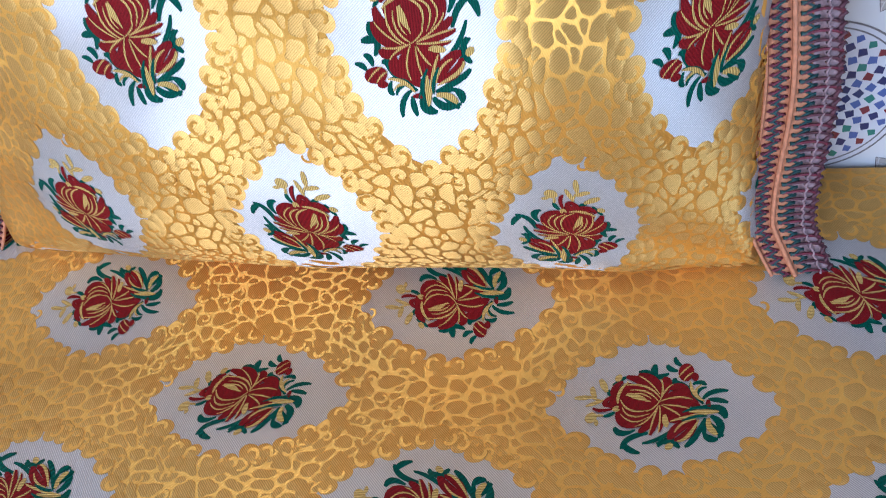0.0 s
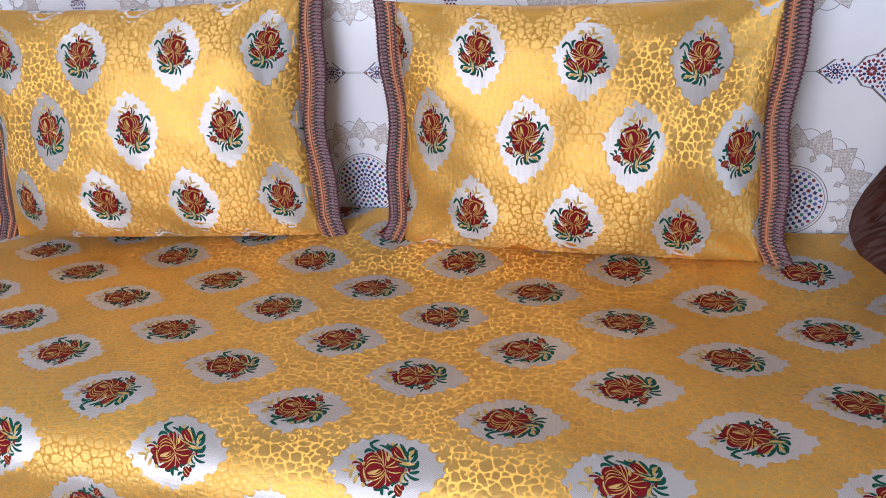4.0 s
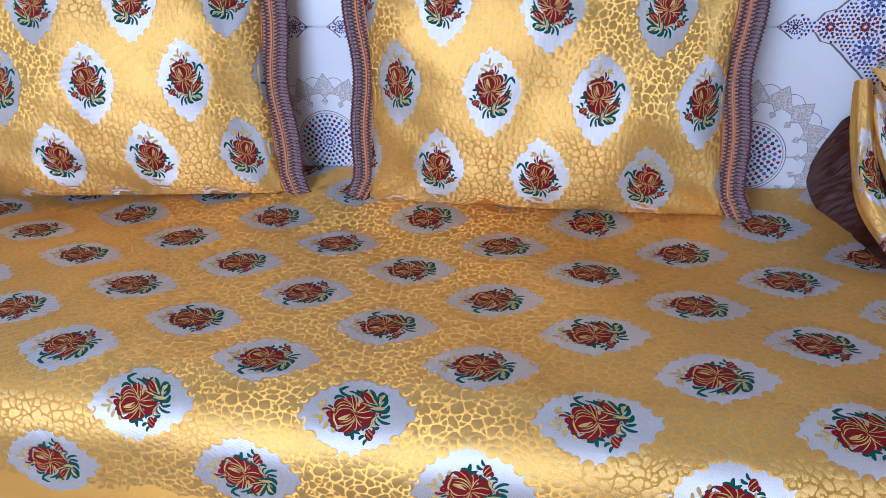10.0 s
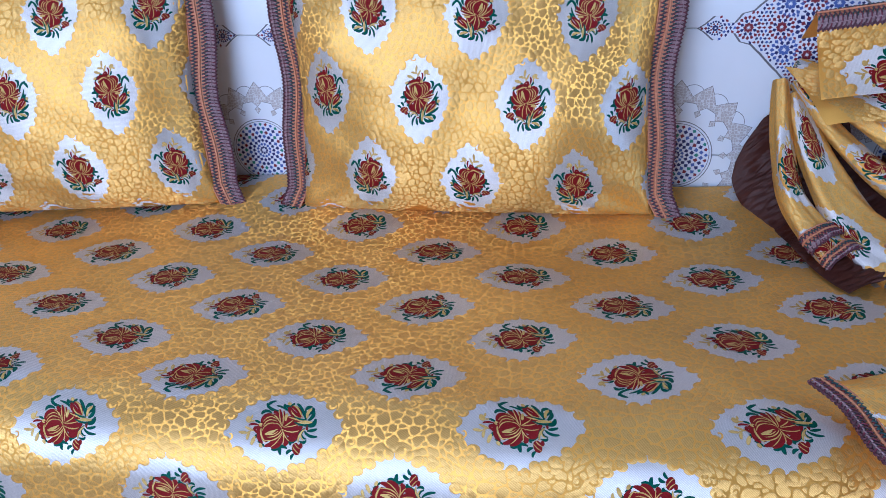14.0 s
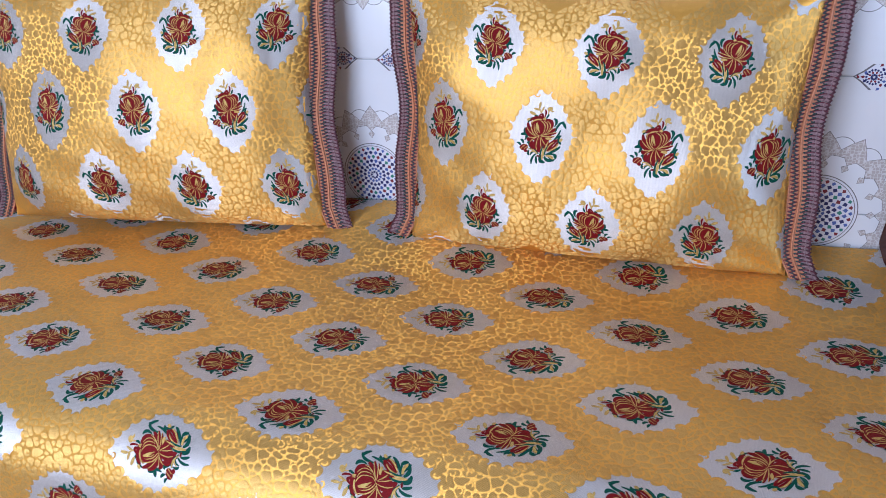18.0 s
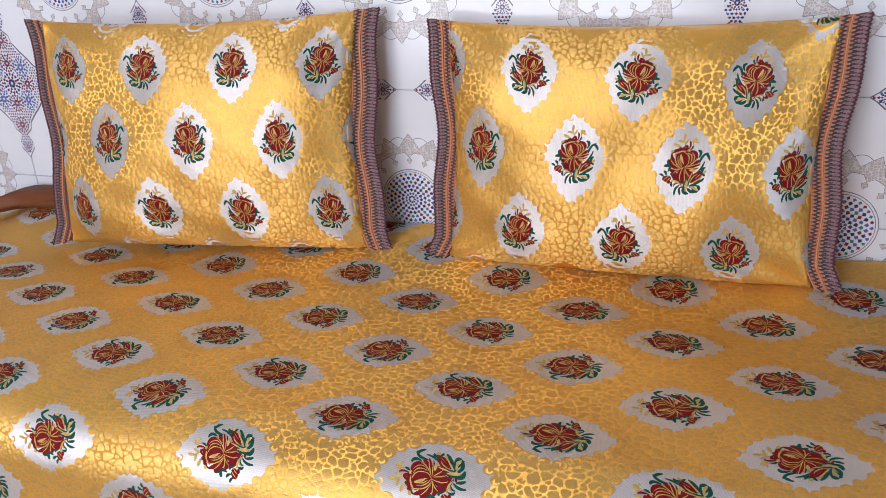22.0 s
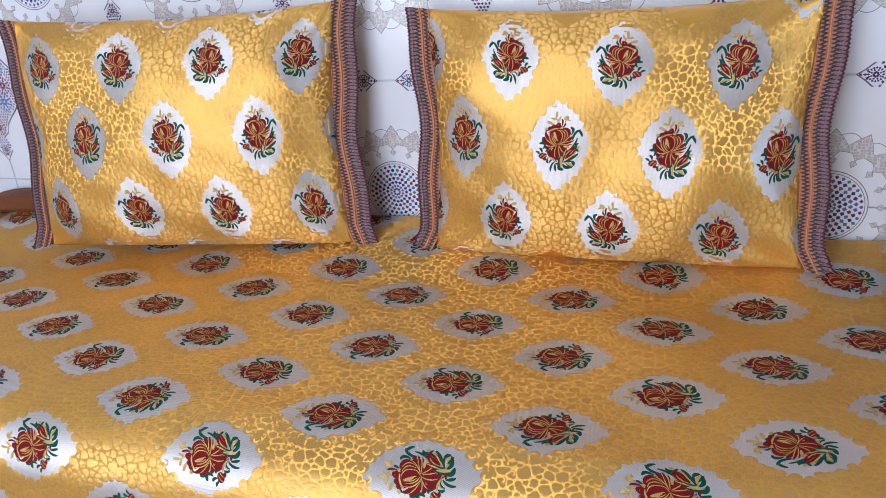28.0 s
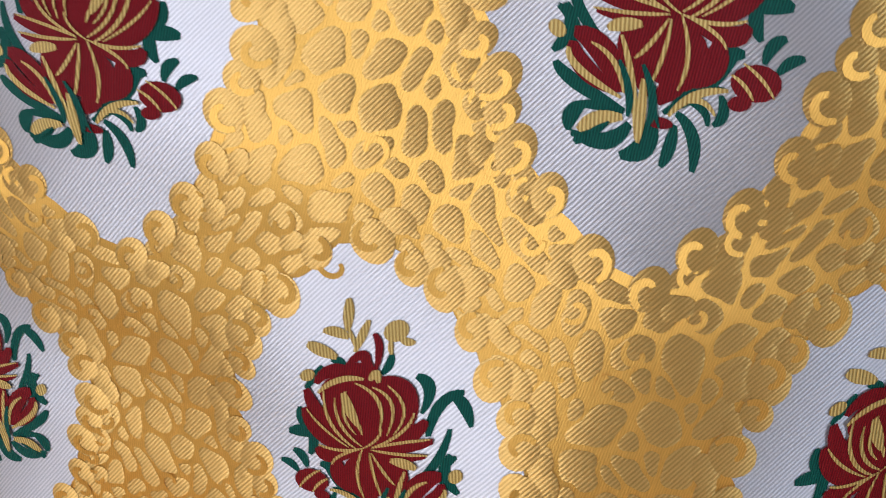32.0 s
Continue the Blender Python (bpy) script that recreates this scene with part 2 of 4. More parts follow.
class Weave:
    """The cells of the gold figure over one repeat. A second, mirrored half follows half a repeat up and across."""

    def __init__(self):
        self.seeds, self.slots = [], []

    def cell(self, x, y, rx, ry, turn=0.0, curl=0):
        """A cell on the drawing sheet of the column between two medallions, in units of a fifth of a millimetre."""
        p, q = REP_P / 2 + (x - 900) / 5400, 0.0595 - (y - 335) / 5000
        self.seed(p, q, rx / 5400, ry / 5000, -radians(turn), curl)

    def seed(self, p, q, a, b, turn, curl=0):
        for m, x, y, t, h in ((0, p, q, turn, curl), (1, REP_P / 2 - p, q + REP_Q / 2, math.pi - turn, -curl)):
            self.seeds.append((x % REP_P, y % REP_Q, a, b, t))
            if curl:
                self.slots.append(hook((x % REP_P, y % REP_Q), t + 2.2 * h, max(min(a, b) * 0.80, 0.0044), h, 0.0019, 11, 4.4))

    def free(self, p, q, room):
        s = np.array([r[:4] for r in self.seeds])
        dx = (s[:, 0] - p + REP_P / 2) % REP_P - REP_P / 2
        dy = (s[:, 1] - q + REP_Q / 2) % REP_Q - REP_Q / 2
        return (np.hypot(dx, dy) > room + 0.72 * np.sqrt(s[:, 2] * s[:, 3])).all()

    def fill(self, room, a, b, tries, rng):
        """More cells where there is still room, drawn out along the edge of the medallion that is nearest."""
        for _ in range(tries):
            p, q = rng.uniform(0, REP_P), rng.uniform(0, REP_Q)
            if nearest_medallion(p, q) > 1.05 and self.free(p, q, room):
                e = 1e-4
                gx = nearest_medallion(p + e, q) - nearest_medallion(p - e, q)
                gy = nearest_medallion(p, q + e) - nearest_medallion(p, q - e)
                self.seed(p, q, a * rng.uniform(0.9, 1.15), b * rng.uniform(0.85, 1.1), math.atan2(gx, -gy) + rng.uniform(-0.4, 0.4) * rng.choice((1, 1, 3)), rng.choice((0, 0, 1, -1)) if b > 0.004 else 0)

    def shapes(self, gap=0.0015, rays=26):
        """Each cell as far as it goes before it meets its neighbours, less half the gap, with its corners rounded."""
        s = np.array(self.seeds)
        ang = np.linspace(0, 2 * math.pi, rays, endpoint=False)
        way = np.stack([np.cos(ang), np.sin(ang)], 1)
        steps = np.arange(0.0004, 0.021, 0.0004)
        out = []
        for k, (x, y, a, b, t) in enumerate(s):
            pts = np.array((x, y)) + way[:, None, :] * steps[None, :, None]
            flat = pts.reshape(-1, 2)
            near = np.argsort(np.hypot((s[:, 0] - x + REP_P / 2) % REP_P - REP_P / 2, (s[:, 1] - y + REP_Q / 2) % REP_Q - REP_Q / 2))[:26]
            dx = (flat[:, None, 0] - s[near, 0] + REP_P / 2) % REP_P - REP_P / 2
            dy = (flat[:, None, 1] - s[near, 1] + REP_Q / 2) % REP_Q - REP_Q / 2
            c, n = np.cos(s[near, 4]), np.sin(s[near, 4])
            d = np.hypot((dx * c + dy * n) / s[near, 2], (dy * c - dx * n) / s[near, 3])
            own = d[:, list(near).index(k)]
            over = ((d.min(1) < own - 1e-9) | (own > 1.55) | (nearest_medallion(flat[:, 0], flat[:, 1]) < 1.0)).reshape(rays, -1)
            first = np.where(over.any(1), over.argmax(1), len(steps) - 1)
            r = np.maximum(steps[first] - min(gap, 0.36 * min(a, b)), 0.0006)
            for _ in range(2):
                r = 0.25 * np.roll(r, 1) + 0.5 * r + 0.25 * np.roll(r, -1)
            if r.mean() < 0.0013:
                continue
            rim = np.array((x, y)) + way * r[:, None]
            mid = np.array((x, y)) + way * (r * 0.72)[:, None]
            pts = np.concatenate([[(x, y)], mid, rim])
            tilt = np.concatenate([[(0, 0)], way * 0.03, way * 0.16])
            up = np.concatenate([[0.00022], np.full(rays, 0.00021), np.full(rays, 0.00010)])
            faces = [(0, 1 + i, 1 + (i + 1) % rays) for i in range(rays)]
            faces += [(1 + i, 1 + rays + i, 1 + rays + (i + 1) % rays, 1 + (i + 1) % rays) for i in range(rays)]
            pts = pts + 0.0016 * np.stack([np.sin(2 * math.pi * (3 * pts[:, 1] / REP_Q * 3 + pts[:, 0] / REP_P)), np.sin(2 * math.pi * (5 * pts[:, 0] / REP_P - 3 * pts[:, 1] / REP_Q))], 1)
            out.append((pts, faces, up, tilt, 0))
        for pts, faces in self.slots:
            out.append((pts, faces, np.full(len(pts), 0.00042), np.zeros((len(pts), 2)), 1))
        return out


def brocade_figure():
    """The raised gold figure of one repeat: scrolls, round honeycombs, bottle-shaped cells, a ladder band and a band of fish scales."""
    w, rng = Weave(), random.Random(5)
    # scrolls under the tip of the medallion above
    for row in ((832, 425, 26, 62, 8, 0), (990, 440, 28, 78, -12, 0), (862, 368, 34, 30, 0, 0), (940, 368, 38, 32, 0, 0), (906, 425, 34, 32, 0, 1), (917, 475, 20, 28, 10, 0)):
        w.cell(*row)
    # the honeycomb of round cells
    for row in ((850, 545, 47, 43), (948, 540, 41, 42), (1045, 532, 44, 38), (820, 625, 44, 42), (915, 620, 35, 34), (1005, 615, 39, 37), (872, 692, 38, 38), (962, 696, 42, 40)):
        w.cell(*row)
    # hooked cells on both sides of it
    for row in ((748, 530, 30, 62, -14, 0), (728, 632, 52, 34, 20, 0), (742, 715, 50, 46, 0, 1), (1070, 606, 26, 44, 20, 0), (1038, 690, 24, 58, 12, 0), (1088, 690, 20, 46, 14, 0)):
        w.cell(*row)
    # bottle-shaped cells
    for row in ((868, 782, 46, 54, -20, 0), (931, 752, 34, 46, 8, 0), (1006, 778, 32, 48, -10, 0), (1082, 785, 18, 70, 16, 0), (880, 842, 36, 38, 0, -1), (955, 826, 20, 50, 12, 0),
                (995, 868, 48, 34, 10, 0), (1066, 868, 30, 56, -24, 0), (815, 826, 24, 72, -24, 0), (1125, 870, 22, 62, 10, 0), (765, 800, 26, 50, -10, 0)):
        w.cell(*row)
    # scrolls over the tip of the medallion below
    for row in ((950, 935, 46, 40, 0, 0), (925, 890, 22, 20, 0, 0), (1008, 915, 24, 20, 0, 0), (1046, 968, 38, 34, 0, 1), (1082, 936, 40, 16, 30, 0), (858, 915, 26, 44, 20, 0)):
        w.cell(*row)
    # the ladder: rungs between two rails
    d = np.array((0.060, -0.050)) / math.hypot(0.060, 0.050)
    s = np.array((-d[1], d[0]))
    for k in range(8):
        u = 0.004 + k * 0.0092
        c = np.array((0.004, 0.0795)) + d * u + s * 0.0015 * math.sin(k * 0.5)
        w.seed(*c, 0.0042, 0.0040 - 0.0002 * k, math.atan2(d[1], d[0]))
        if k % 2 == 0:
            for side in (-1, 1):
                w.seed(*(c + d * 0.0046 + s * side * 0.0068), 0.0125, 0.0017, math.atan2(d[1], d[0]))
    # leaves beside the ladder
    for k in range(5):
        c = np.array((0.004, 0.0795)) + d * (0.006 + k * 0.0135) + s * 0.0155
        w.seed(*c, 0.0046, 0.0082, math.atan2(d[1], d[0]) + 0.55)
    # fish scales
    for i in range(6):
        for j in range(-1, 2):
            c = np.array((0.122, 0.036)) + np.array((0.76, 0.65)) * (i + 0.5 * (j % 2)) * 0.0118 + np.array((-0.65, 0.76)) * j * 0.0098
            if nearest_medallion(*c) > 1.1 and w.free(*c, 0.0030):
                w.seed(*c, 0.0060, 0.0046, 0.3)
    w.cell(1330, 312, 46, 42, 0, 1)
    w.fill(0.0054, 0.0105, 0.0044, 2500, rng)
    w.fill(0.0034, 0.0058, 0.0038, 2500, rng)
    return w.shapes()


def scrolls():
    """Lobes of gold that curl over the edge of a medallion, each with its slot."""
    out = []
    n = 26
    for i in range(n):
        a = 2 * math.pi * (i + 0.5) / n + 0.05 * math.sin(i * 5)
        c, s = math.cos(a), math.sin(a)
        hand = 1 if math.sin(a) * math.cos(a) > 0 else -1
        r = ogee(c, s) + 0.0016 * math.sin(i * 2.1)
        size = 0.0063 + 0.0010 * math.sin(i * 3.3)
        pts, faces = blob((r * c, r * s), size * 1.2, size, a + 0.6 * hand, 16)
        way = (pts - pts[0]) / np.maximum(np.linalg.norm(pts - pts[0], axis=1), 1e-9)[:, None]
        out.append((pts, faces, np.concatenate([[0.00052], np.full(16, 0.00040)]), way * 0.14, 0))
        pts, faces = hook(((r + 0.0006) * c, (r + 0.0006) * s), a + hand * 0.5, size * 0.95, hand, 0.0024, 9, 3.4)
        out.append((pts, faces, np.full(len(pts), 0.00062), np.zeros((len(pts), 2)), 1))
        # the stem behind the lobe
        r2 = r + size * 1.1
        a2 = a - hand * 0.10
        pts, faces = blob((r2 * math.cos(a2), r2 * math.sin(a2)), size * 0.9, size * 0.62, a + 1.2 * hand, 10)
        way = (pts - pts[0]) / np.maximum(np.linalg.norm(pts - pts[0], axis=1), 1e-9)[:, None]
        out.append((pts, faces, np.concatenate([[0.00046], np.full(10, 0.00036)]), way * 0.14, 0))
    return out


def gathered(shapes):
    """Many shapes as one: places, faces (padded to four), heights, leanings, threads, and the shape that each place and face belongs to."""
    pts = np.concatenate([s[0] for s in shapes])
    base = np.cumsum([0] + [len(s[0]) for s in shapes])[:-1]
    faces = np.array([[b + k for k in f] + [-1] * (4 - len(f)) for b, s in zip(base, shapes) for f in s[1]])
    own = np.concatenate([np.full(len(s[0]), i) for i, s in enumerate(shapes)])
    return {"pts": pts, "faces": faces, "up": np.concatenate([s[2] for s in shapes]), "lean": np.concatenate([s[3] for s in shapes]),
            "slot": np.concatenate([np.full(len(s[1]), s[4]) for s in shapes]), "own": own, "mid": np.array([s[0].mean(0) for s in shapes])}


CELLS, SCROLLS = gathered(brocade_figure()), gathered(scrolls())

# ---- the flower, drawn on a sheet of 890 units with the tie of its stems at (515, 745) ----
FLOWER = []
RED_T, GREEN_T, GOLD_T = 0, 1, 2


def on_sheet(x, y):
    return ((x - 515) + (745 - y) * 0.19) * 0.000121, ((745 - y) + (x - 515) * 0.195) * 0.000125 - 0.0345


def strokes(level, thr, *rows):
    """Leaf-shaped strokes: start, bend, end and width."""
    for k, (x0, y0, cx, cy, x1, y1, w) in enumerate(rows):
        t = np.linspace(0, 1, 9)[:, None]
        line = (1 - t) ** 2 * np.array((x0, y0)) + 2 * t * (1 - t) * np.array((cx, cy)) + t * t * np.array((x1, y1))
        wide = w * (0.86 if thr != GOLD_T else 0.92) * (0.14 + 0.86 * np.sin(math.pi * np.clip(0.07 + 0.88 * t[:, 0], 0, 0.97)) ** 0.7)
        FLOWER.append((strip(line, wide), 0.0004 + 0.00022 * level + 1.1e-5 * k, thr))


def dots(level, thr, *rows):
    """Round pieces: middle, radii and turn."""
    for k, (x, y, rx, ry, turn) in enumerate(rows):
        FLOWER.append((blob((x, y), rx, ry, radians(turn), 14), 0.0004 + 0.00022 * level + 1.1e-5 * k, thr))


# green leaves behind
strokes(0, GREEN_T, (575, 265, 650, 295, 612, 378, 42), (645, 448, 640, 325, 725, 322, 46), (688, 326, 740, 350, 768, 422, 38), (706, 425, 706, 540, 598, 625, 36), (722, 500, 690, 560, 768, 622, 42),
        (742, 508, 690, 540, 712, 592, 36), (764, 646, 752, 690, 600, 738, 46), (590, 765, 650, 850, 742, 815, 46), (700, 738, 752, 770, 748, 812, 44), (606, 748, 680, 726, 718, 748, 28))
strokes(0, GREEN_T, (532, 735, 535, 830, 622, 846, 56), (478, 745, 488, 800, 520, 852, 36), (472, 716, 412, 750, 442, 848, 40), (222, 348, 222, 400, 268, 432, 38), (188, 436, 230, 424, 274, 452, 48),
        (262, 426, 290, 475, 264, 518, 42), (162, 540, 200, 545, 228, 584, 30), (205, 502, 245, 516, 258, 566, 34), (302, 552, 362, 548, 374, 630, 46), (326, 566, 390, 650, 505, 722, 34))
strokes(0, GREEN_T, (362, 654, 342, 700, 384, 728, 32), (398, 732, 388, 686, 455, 680, 26), (238, 284, 262, 252, 282, 212, 34), (308, 196, 336, 196, 358, 226, 28), (470, 252, 494, 232, 488, 192, 34),
        (350, 640, 440, 650, 480, 700, 30), (612, 730, 690, 800, 735, 838, 40))
# gold sprigs
strokes(1, GOLD_T, (334, 14, 342, 60, 346, 112, 36), (272, 102, 310, 104, 354, 134, 32), (404, 86, 392, 130, 378, 178, 32), (228, 138, 268, 160, 326, 190, 38), (505, 150, 530, 168, 552, 168, 24),
        (344, 100, 368, 140, 384, 172, 14), (478, 150, 480, 176, 490, 196, 18))
dots(1, GOLD_T, (490, 128, 38, 32, 20), (240, 240, 24, 20, 0), (750, 566, 22, 22, 0))
# the red bloom: two hearts and the petals round them
dots(2, RED_T, (440, 400, 152, 122, 25), (350, 300, 66, 54, 20), (392, 246, 62, 36, 0), (440, 300, 70, 40, 0), (470, 580, 88, 84, 30), (278, 612, 62, 42, 15), (318, 664, 30, 18, 20), (515, 747, 34, 14, 5))
strokes(2, RED_T, (272, 268, 300, 205, 378, 240, 50), (358, 228, 395, 162, 428, 208, 36), (400, 190, 435, 220, 436, 282, 34), (426, 128, 462, 165, 450, 246, 27), (242, 284, 275, 380, 372, 450, 52),
        (240, 348, 270, 440, 400, 505, 56), (292, 488, 320, 545, 430, 498, 54), (470, 272, 580, 300, 580, 420, 80), (628, 396, 620, 450, 490, 482, 60), (664, 460, 590, 480, 480, 494, 44))
strokes(2, RED_T, (650, 506, 570, 520, 480, 500, 34), (362, 530, 356, 600, 450, 642, 70), (440, 500, 430, 620, 520, 698, 74), (480, 500, 590, 560, 540, 690, 74), (500, 510, 620, 560, 565, 640, 60),
        (606, 694, 622, 580, 708, 566, 84), (620, 690, 720, 660, 712, 590, 66))
# gold outlines of the petals
strokes(3, GOLD_T, (300, 292, 306, 420, 430, 492, 12), (338, 316, 346, 420, 444, 480, 11), (282, 298, 330, 240, 420, 262, 22), (362, 300, 382, 350, 424, 412, 34), (395, 272, 510, 320, 494, 430, 12),
        (372, 296, 352, 380, 420, 440, 10), (500, 420, 500, 460, 446, 486, 10), (450, 288, 556, 330, 520, 442, 11), (496, 286, 600, 360, 540, 440, 10), (592, 372, 590, 440, 476, 482, 12))
strokes(3, GOLD_T, (656, 454, 560, 462, 474, 484, 11), (656, 502, 560, 506, 474, 490, 11), (296, 478, 370, 508, 444, 486, 11), (444, 486, 352, 512, 346, 548, 12), (446, 488, 416, 580, 466, 662, 12),
        (476, 500, 530, 580, 566, 606, 11), (470, 500, 490, 590, 530, 660, 11), (540, 522, 590, 528, 626, 546, 34), (440, 268, 452, 226, 468, 276, 30), (250, 352, 296, 420, 400, 484, 9))
strokes(3, GOLD_T, (306, 572, 258, 596, 236, 640, 11), (336, 602, 300, 616, 286, 652, 12), (598, 694, 600, 606, 668, 586, 17), (726, 606, 742, 656, 606, 706, 24), (592, 556, 566, 650, 578, 800, 20),
        (344, 640, 430, 648, 492, 726, 20), (378, 704, 400, 656, 462, 690, 16), (546, 650, 556, 730, 574, 806, 26), (606, 752, 680, 760, 722, 806, 38), (402, 380, 424, 400, 440, 440, 12))
# stems in front
strokes(4, GREEN_T, (545, 616, 508, 700, 548, 764, 26), (602, 616, 572, 690, 594, 748, 24), (520, 660, 530, 720, 516, 760, 14), (640, 770, 690, 800, 706, 818, 12))


def flower_flat(mirror):
    """The flower as flat pieces: places in cloth coordinates, heights, faces and thread of each face."""
    pts, lift, faces, slots = [], [], [], []
    for (flat, fl), up, thr in FLOWER:
        b = len(pts)
        for x, y in flat:
            px, py = on_sheet(x, y)
            pts.append((-px if mirror else px, py))
            lift.append(up)
        for f in fl:
            faces.append(tuple(b + k for k in f))
            slots.append(thr)
    pts = np.array(pts)
    out = []
    for f in faces:
        u, v = pts[f[1]] - pts[f[0]], pts[f[2]] - pts[f[0]]
        out.append(f if u[0] * v[1] - u[1] * v[0] > 0 else f[::-1])
    return pts, np.array(lift), out, slots


FLOWERS = {True: flower_flat(False), False: flower_flat(True)}


def ring_mesh(outline, rings=4):
    """A filled outline as rings round its middle."""
    n = len(outline)
    pts = [outline.mean(0)]
    for k in range(1, rings + 1):
        pts += list(outline.mean(0) + (outline - outline.mean(0)) * k / rings)
    faces = [(0, 1 + i, 1 + (i + 1) % n) for i in range(n)]
    for k in range(1, rings):
        a, b = 1 + (k - 1) * n, 1 + k * n
        faces += [(a + i, b + i, b + (i + 1) % n, a + (i + 1) % n) for i in range(n)]
    return np.array(pts), faces


MEDALLION_FLAT = ring_mesh(MEDALLION, 5)


def on_surface(surface, pq, lift):
    """Places and normals of cloth coordinates laid on a surface."""
    pos, nor = surface(pq)
    return pos + nor * np.asarray(lift)[:, None], nor


def dress(thing, surface, p_range, q_range, origin, mirror_first, keep, slant=0.0):
    """Lays the brocade figure over a thing: a pale medallion with its flower per place of the lattice, and the raised gold figure."""
    turn = np.array(((math.cos(slant), math.sin(slant)), (-math.sin(slant), math.cos(slant))))
    i0, i1 = math.floor((p_range[0] - origin[0]) / REP_P) - 2, math.ceil((p_range[1] - origin[0]) / REP_P) + 2
    j0, j1 = math.floor((q_range[0] - origin[1]) / REP_Q) - 2, math.ceil((q_range[1] - origin[1]) / REP_Q) + 2
    lo, hi = np.array((p_range[0], q_range[0])), np.array((p_range[1], q_range[1]))
    places, patches = [], []
    for i in range(i0, i1 + 1):
        for j in range(j0, j1 + 1):
            for half in (0, 1):
                c = np.array(origin) + np.array(((i + 0.5 * half) * REP_P, (j + 0.5 * half) * REP_Q)) @ turn
                if (c < lo - 0.06).any() or (c > hi + 0.09).any() or not keep(*c):
                    continue
                flat, fl = MEDALLION_FLAT
                pq = flat @ turn + c
                if ((pq >= lo) & (pq <= hi)).all(1).mean() < 0.10:
                    continue
                cut = np.clip(pq, lo, hi)
                ok = [f for f in fl if np.ptp(cut[list(f)], 0).prod() > 1e-12]
                if not ok:
                    continue
                places.append(c)
                pos, nor = on_surface(surface, cut, np.full(len(cut), 0.0002))
                med = part("medallion", mesh_from("medallion", pos, ok, [SILVER], normals=nor, uvs=pq), None, thing)
                flat, lift, fl, slots = FLOWERS[bool(half) != mirror_first]
                pq = flat @ turn + c
                inside = ((pq >= lo) & (pq <= hi)).all(1)
                sel = [k for k, f in enumerate(fl) if inside[list(f)].all()]
                if sel:
                    pos, nor = on_surface(surface, pq, lift)
                    part("flower", mesh_from("flower", pos, [fl[k] for k in sel], [RED, GREEN, LUREX], [slots[k] for k in sel], nor, pq), None, med)
            shift = np.array(((i + (0 if mirror_first else 0.5)) * REP_P, (j + (0 if mirror_first else 0.5)) * REP_Q))
            patches.append((CELLS, np.array(origin) + shift @ turn))
    patches += [(SCROLLS, c) for c in places]
    verts, lifts, leans, faces, slots, base = [], [], [], [], [], 0
    for made, c in patches:
        mid = made["mid"] @ turn + c
        ok = (mid > lo).all(1) & (mid < hi).all(1) & np.array([bool(keep(*m)) if (m > lo).all() and (m < hi).all() else False for m in mid])
        if made is SCROLLS:
            whole = made["pts"] @ turn + c
            for k in np.unique(made["own"][((whole < lo) | (whole > hi)).any(1)]):
                ok[k] = False
        if not ok.any():
            continue
        pts, lean = made["pts"] @ turn + c, made["lean"] @ turn
        good = ok[made["own"]]
        new_index = np.cumsum(good) - 1 + base
        fsel = good[made["faces"][:, 0]]
        verts.append(np.clip(pts[good], lo, hi))
        lifts.append(made["up"][good])
        leans.append(lean[good])
        for f, s in zip(made["faces"][fsel], made["slot"][fsel]):
            faces.append(tuple(int(new_index[k]) for k in f if k >= 0))
            slots.append(int(s))
        base += int(good.sum())
    if verts:
        pq, lifts, leans = np.concatenate(verts), np.concatenate(lifts), np.concatenate(leans)
        fa = np.array([f[:3] for f in faces])
        u, v = pq[fa[:, 1]] - pq[fa[:, 0]], pq[fa[:, 2]] - pq[fa[:, 0]]
        flip = u[:, 0] * v[:, 1] - u[:, 1] * v[:, 0] < 0
        faces = [f[::-1] if w else f for f, w in zip(faces, flip)]
        pos, nor = on_surface(surface, pq, lifts)
        out = (surface(pq + leans * 1e-3)[0] - surface(pq)[0]) * 1e3
        nor = nor + out
        nor /= np.linalg.norm(nor, axis=1)[:, None]
        tagged(part("gold_figure", mesh_from("gold_figure", pos, faces, [GOLD_CELL, GOLD_GROUND], slots, nor, pq), None, thing, "raised gold brocade figure"), kind="stuff")


def grid_sheet(surface, p_range, q_range, np_, nq, mat, name):
    ps, qs = np.linspace(*p_range, np_ + 1), np.linspace(*q_range, nq + 1)
    pq = np.array([(p, q) for q in qs for p in ps])
    pos, nor = surface(pq)
    faces = [(j * (np_ + 1) + i, j * (np_ + 1) + i + 1, (j + 1) * (np_ + 1) + i + 1, (j + 1) * (np_ + 1) + i) for j in range(nq) for i in range(np_)]
    return mesh_from(name, pos, faces, [mat], normals=nor, uvs=pq)


def with_normals(shape):
    """A surface of places and normals from a function of cloth coordinates alone."""

    def surface(pq):
        pq = np.asarray(pq, float)
        e = 1e-3
        pos = shape(pq)
        du = shape(pq + (e, 0)) - shape(pq - (e, 0))
        dv = shape(pq + (0, e)) - shape(pq - (0, e))
        n = np.cross(du, dv)
        return pos, n / np.maximum(np.linalg.norm(n, axis=1), 1e-12)[:, None]

    return surface


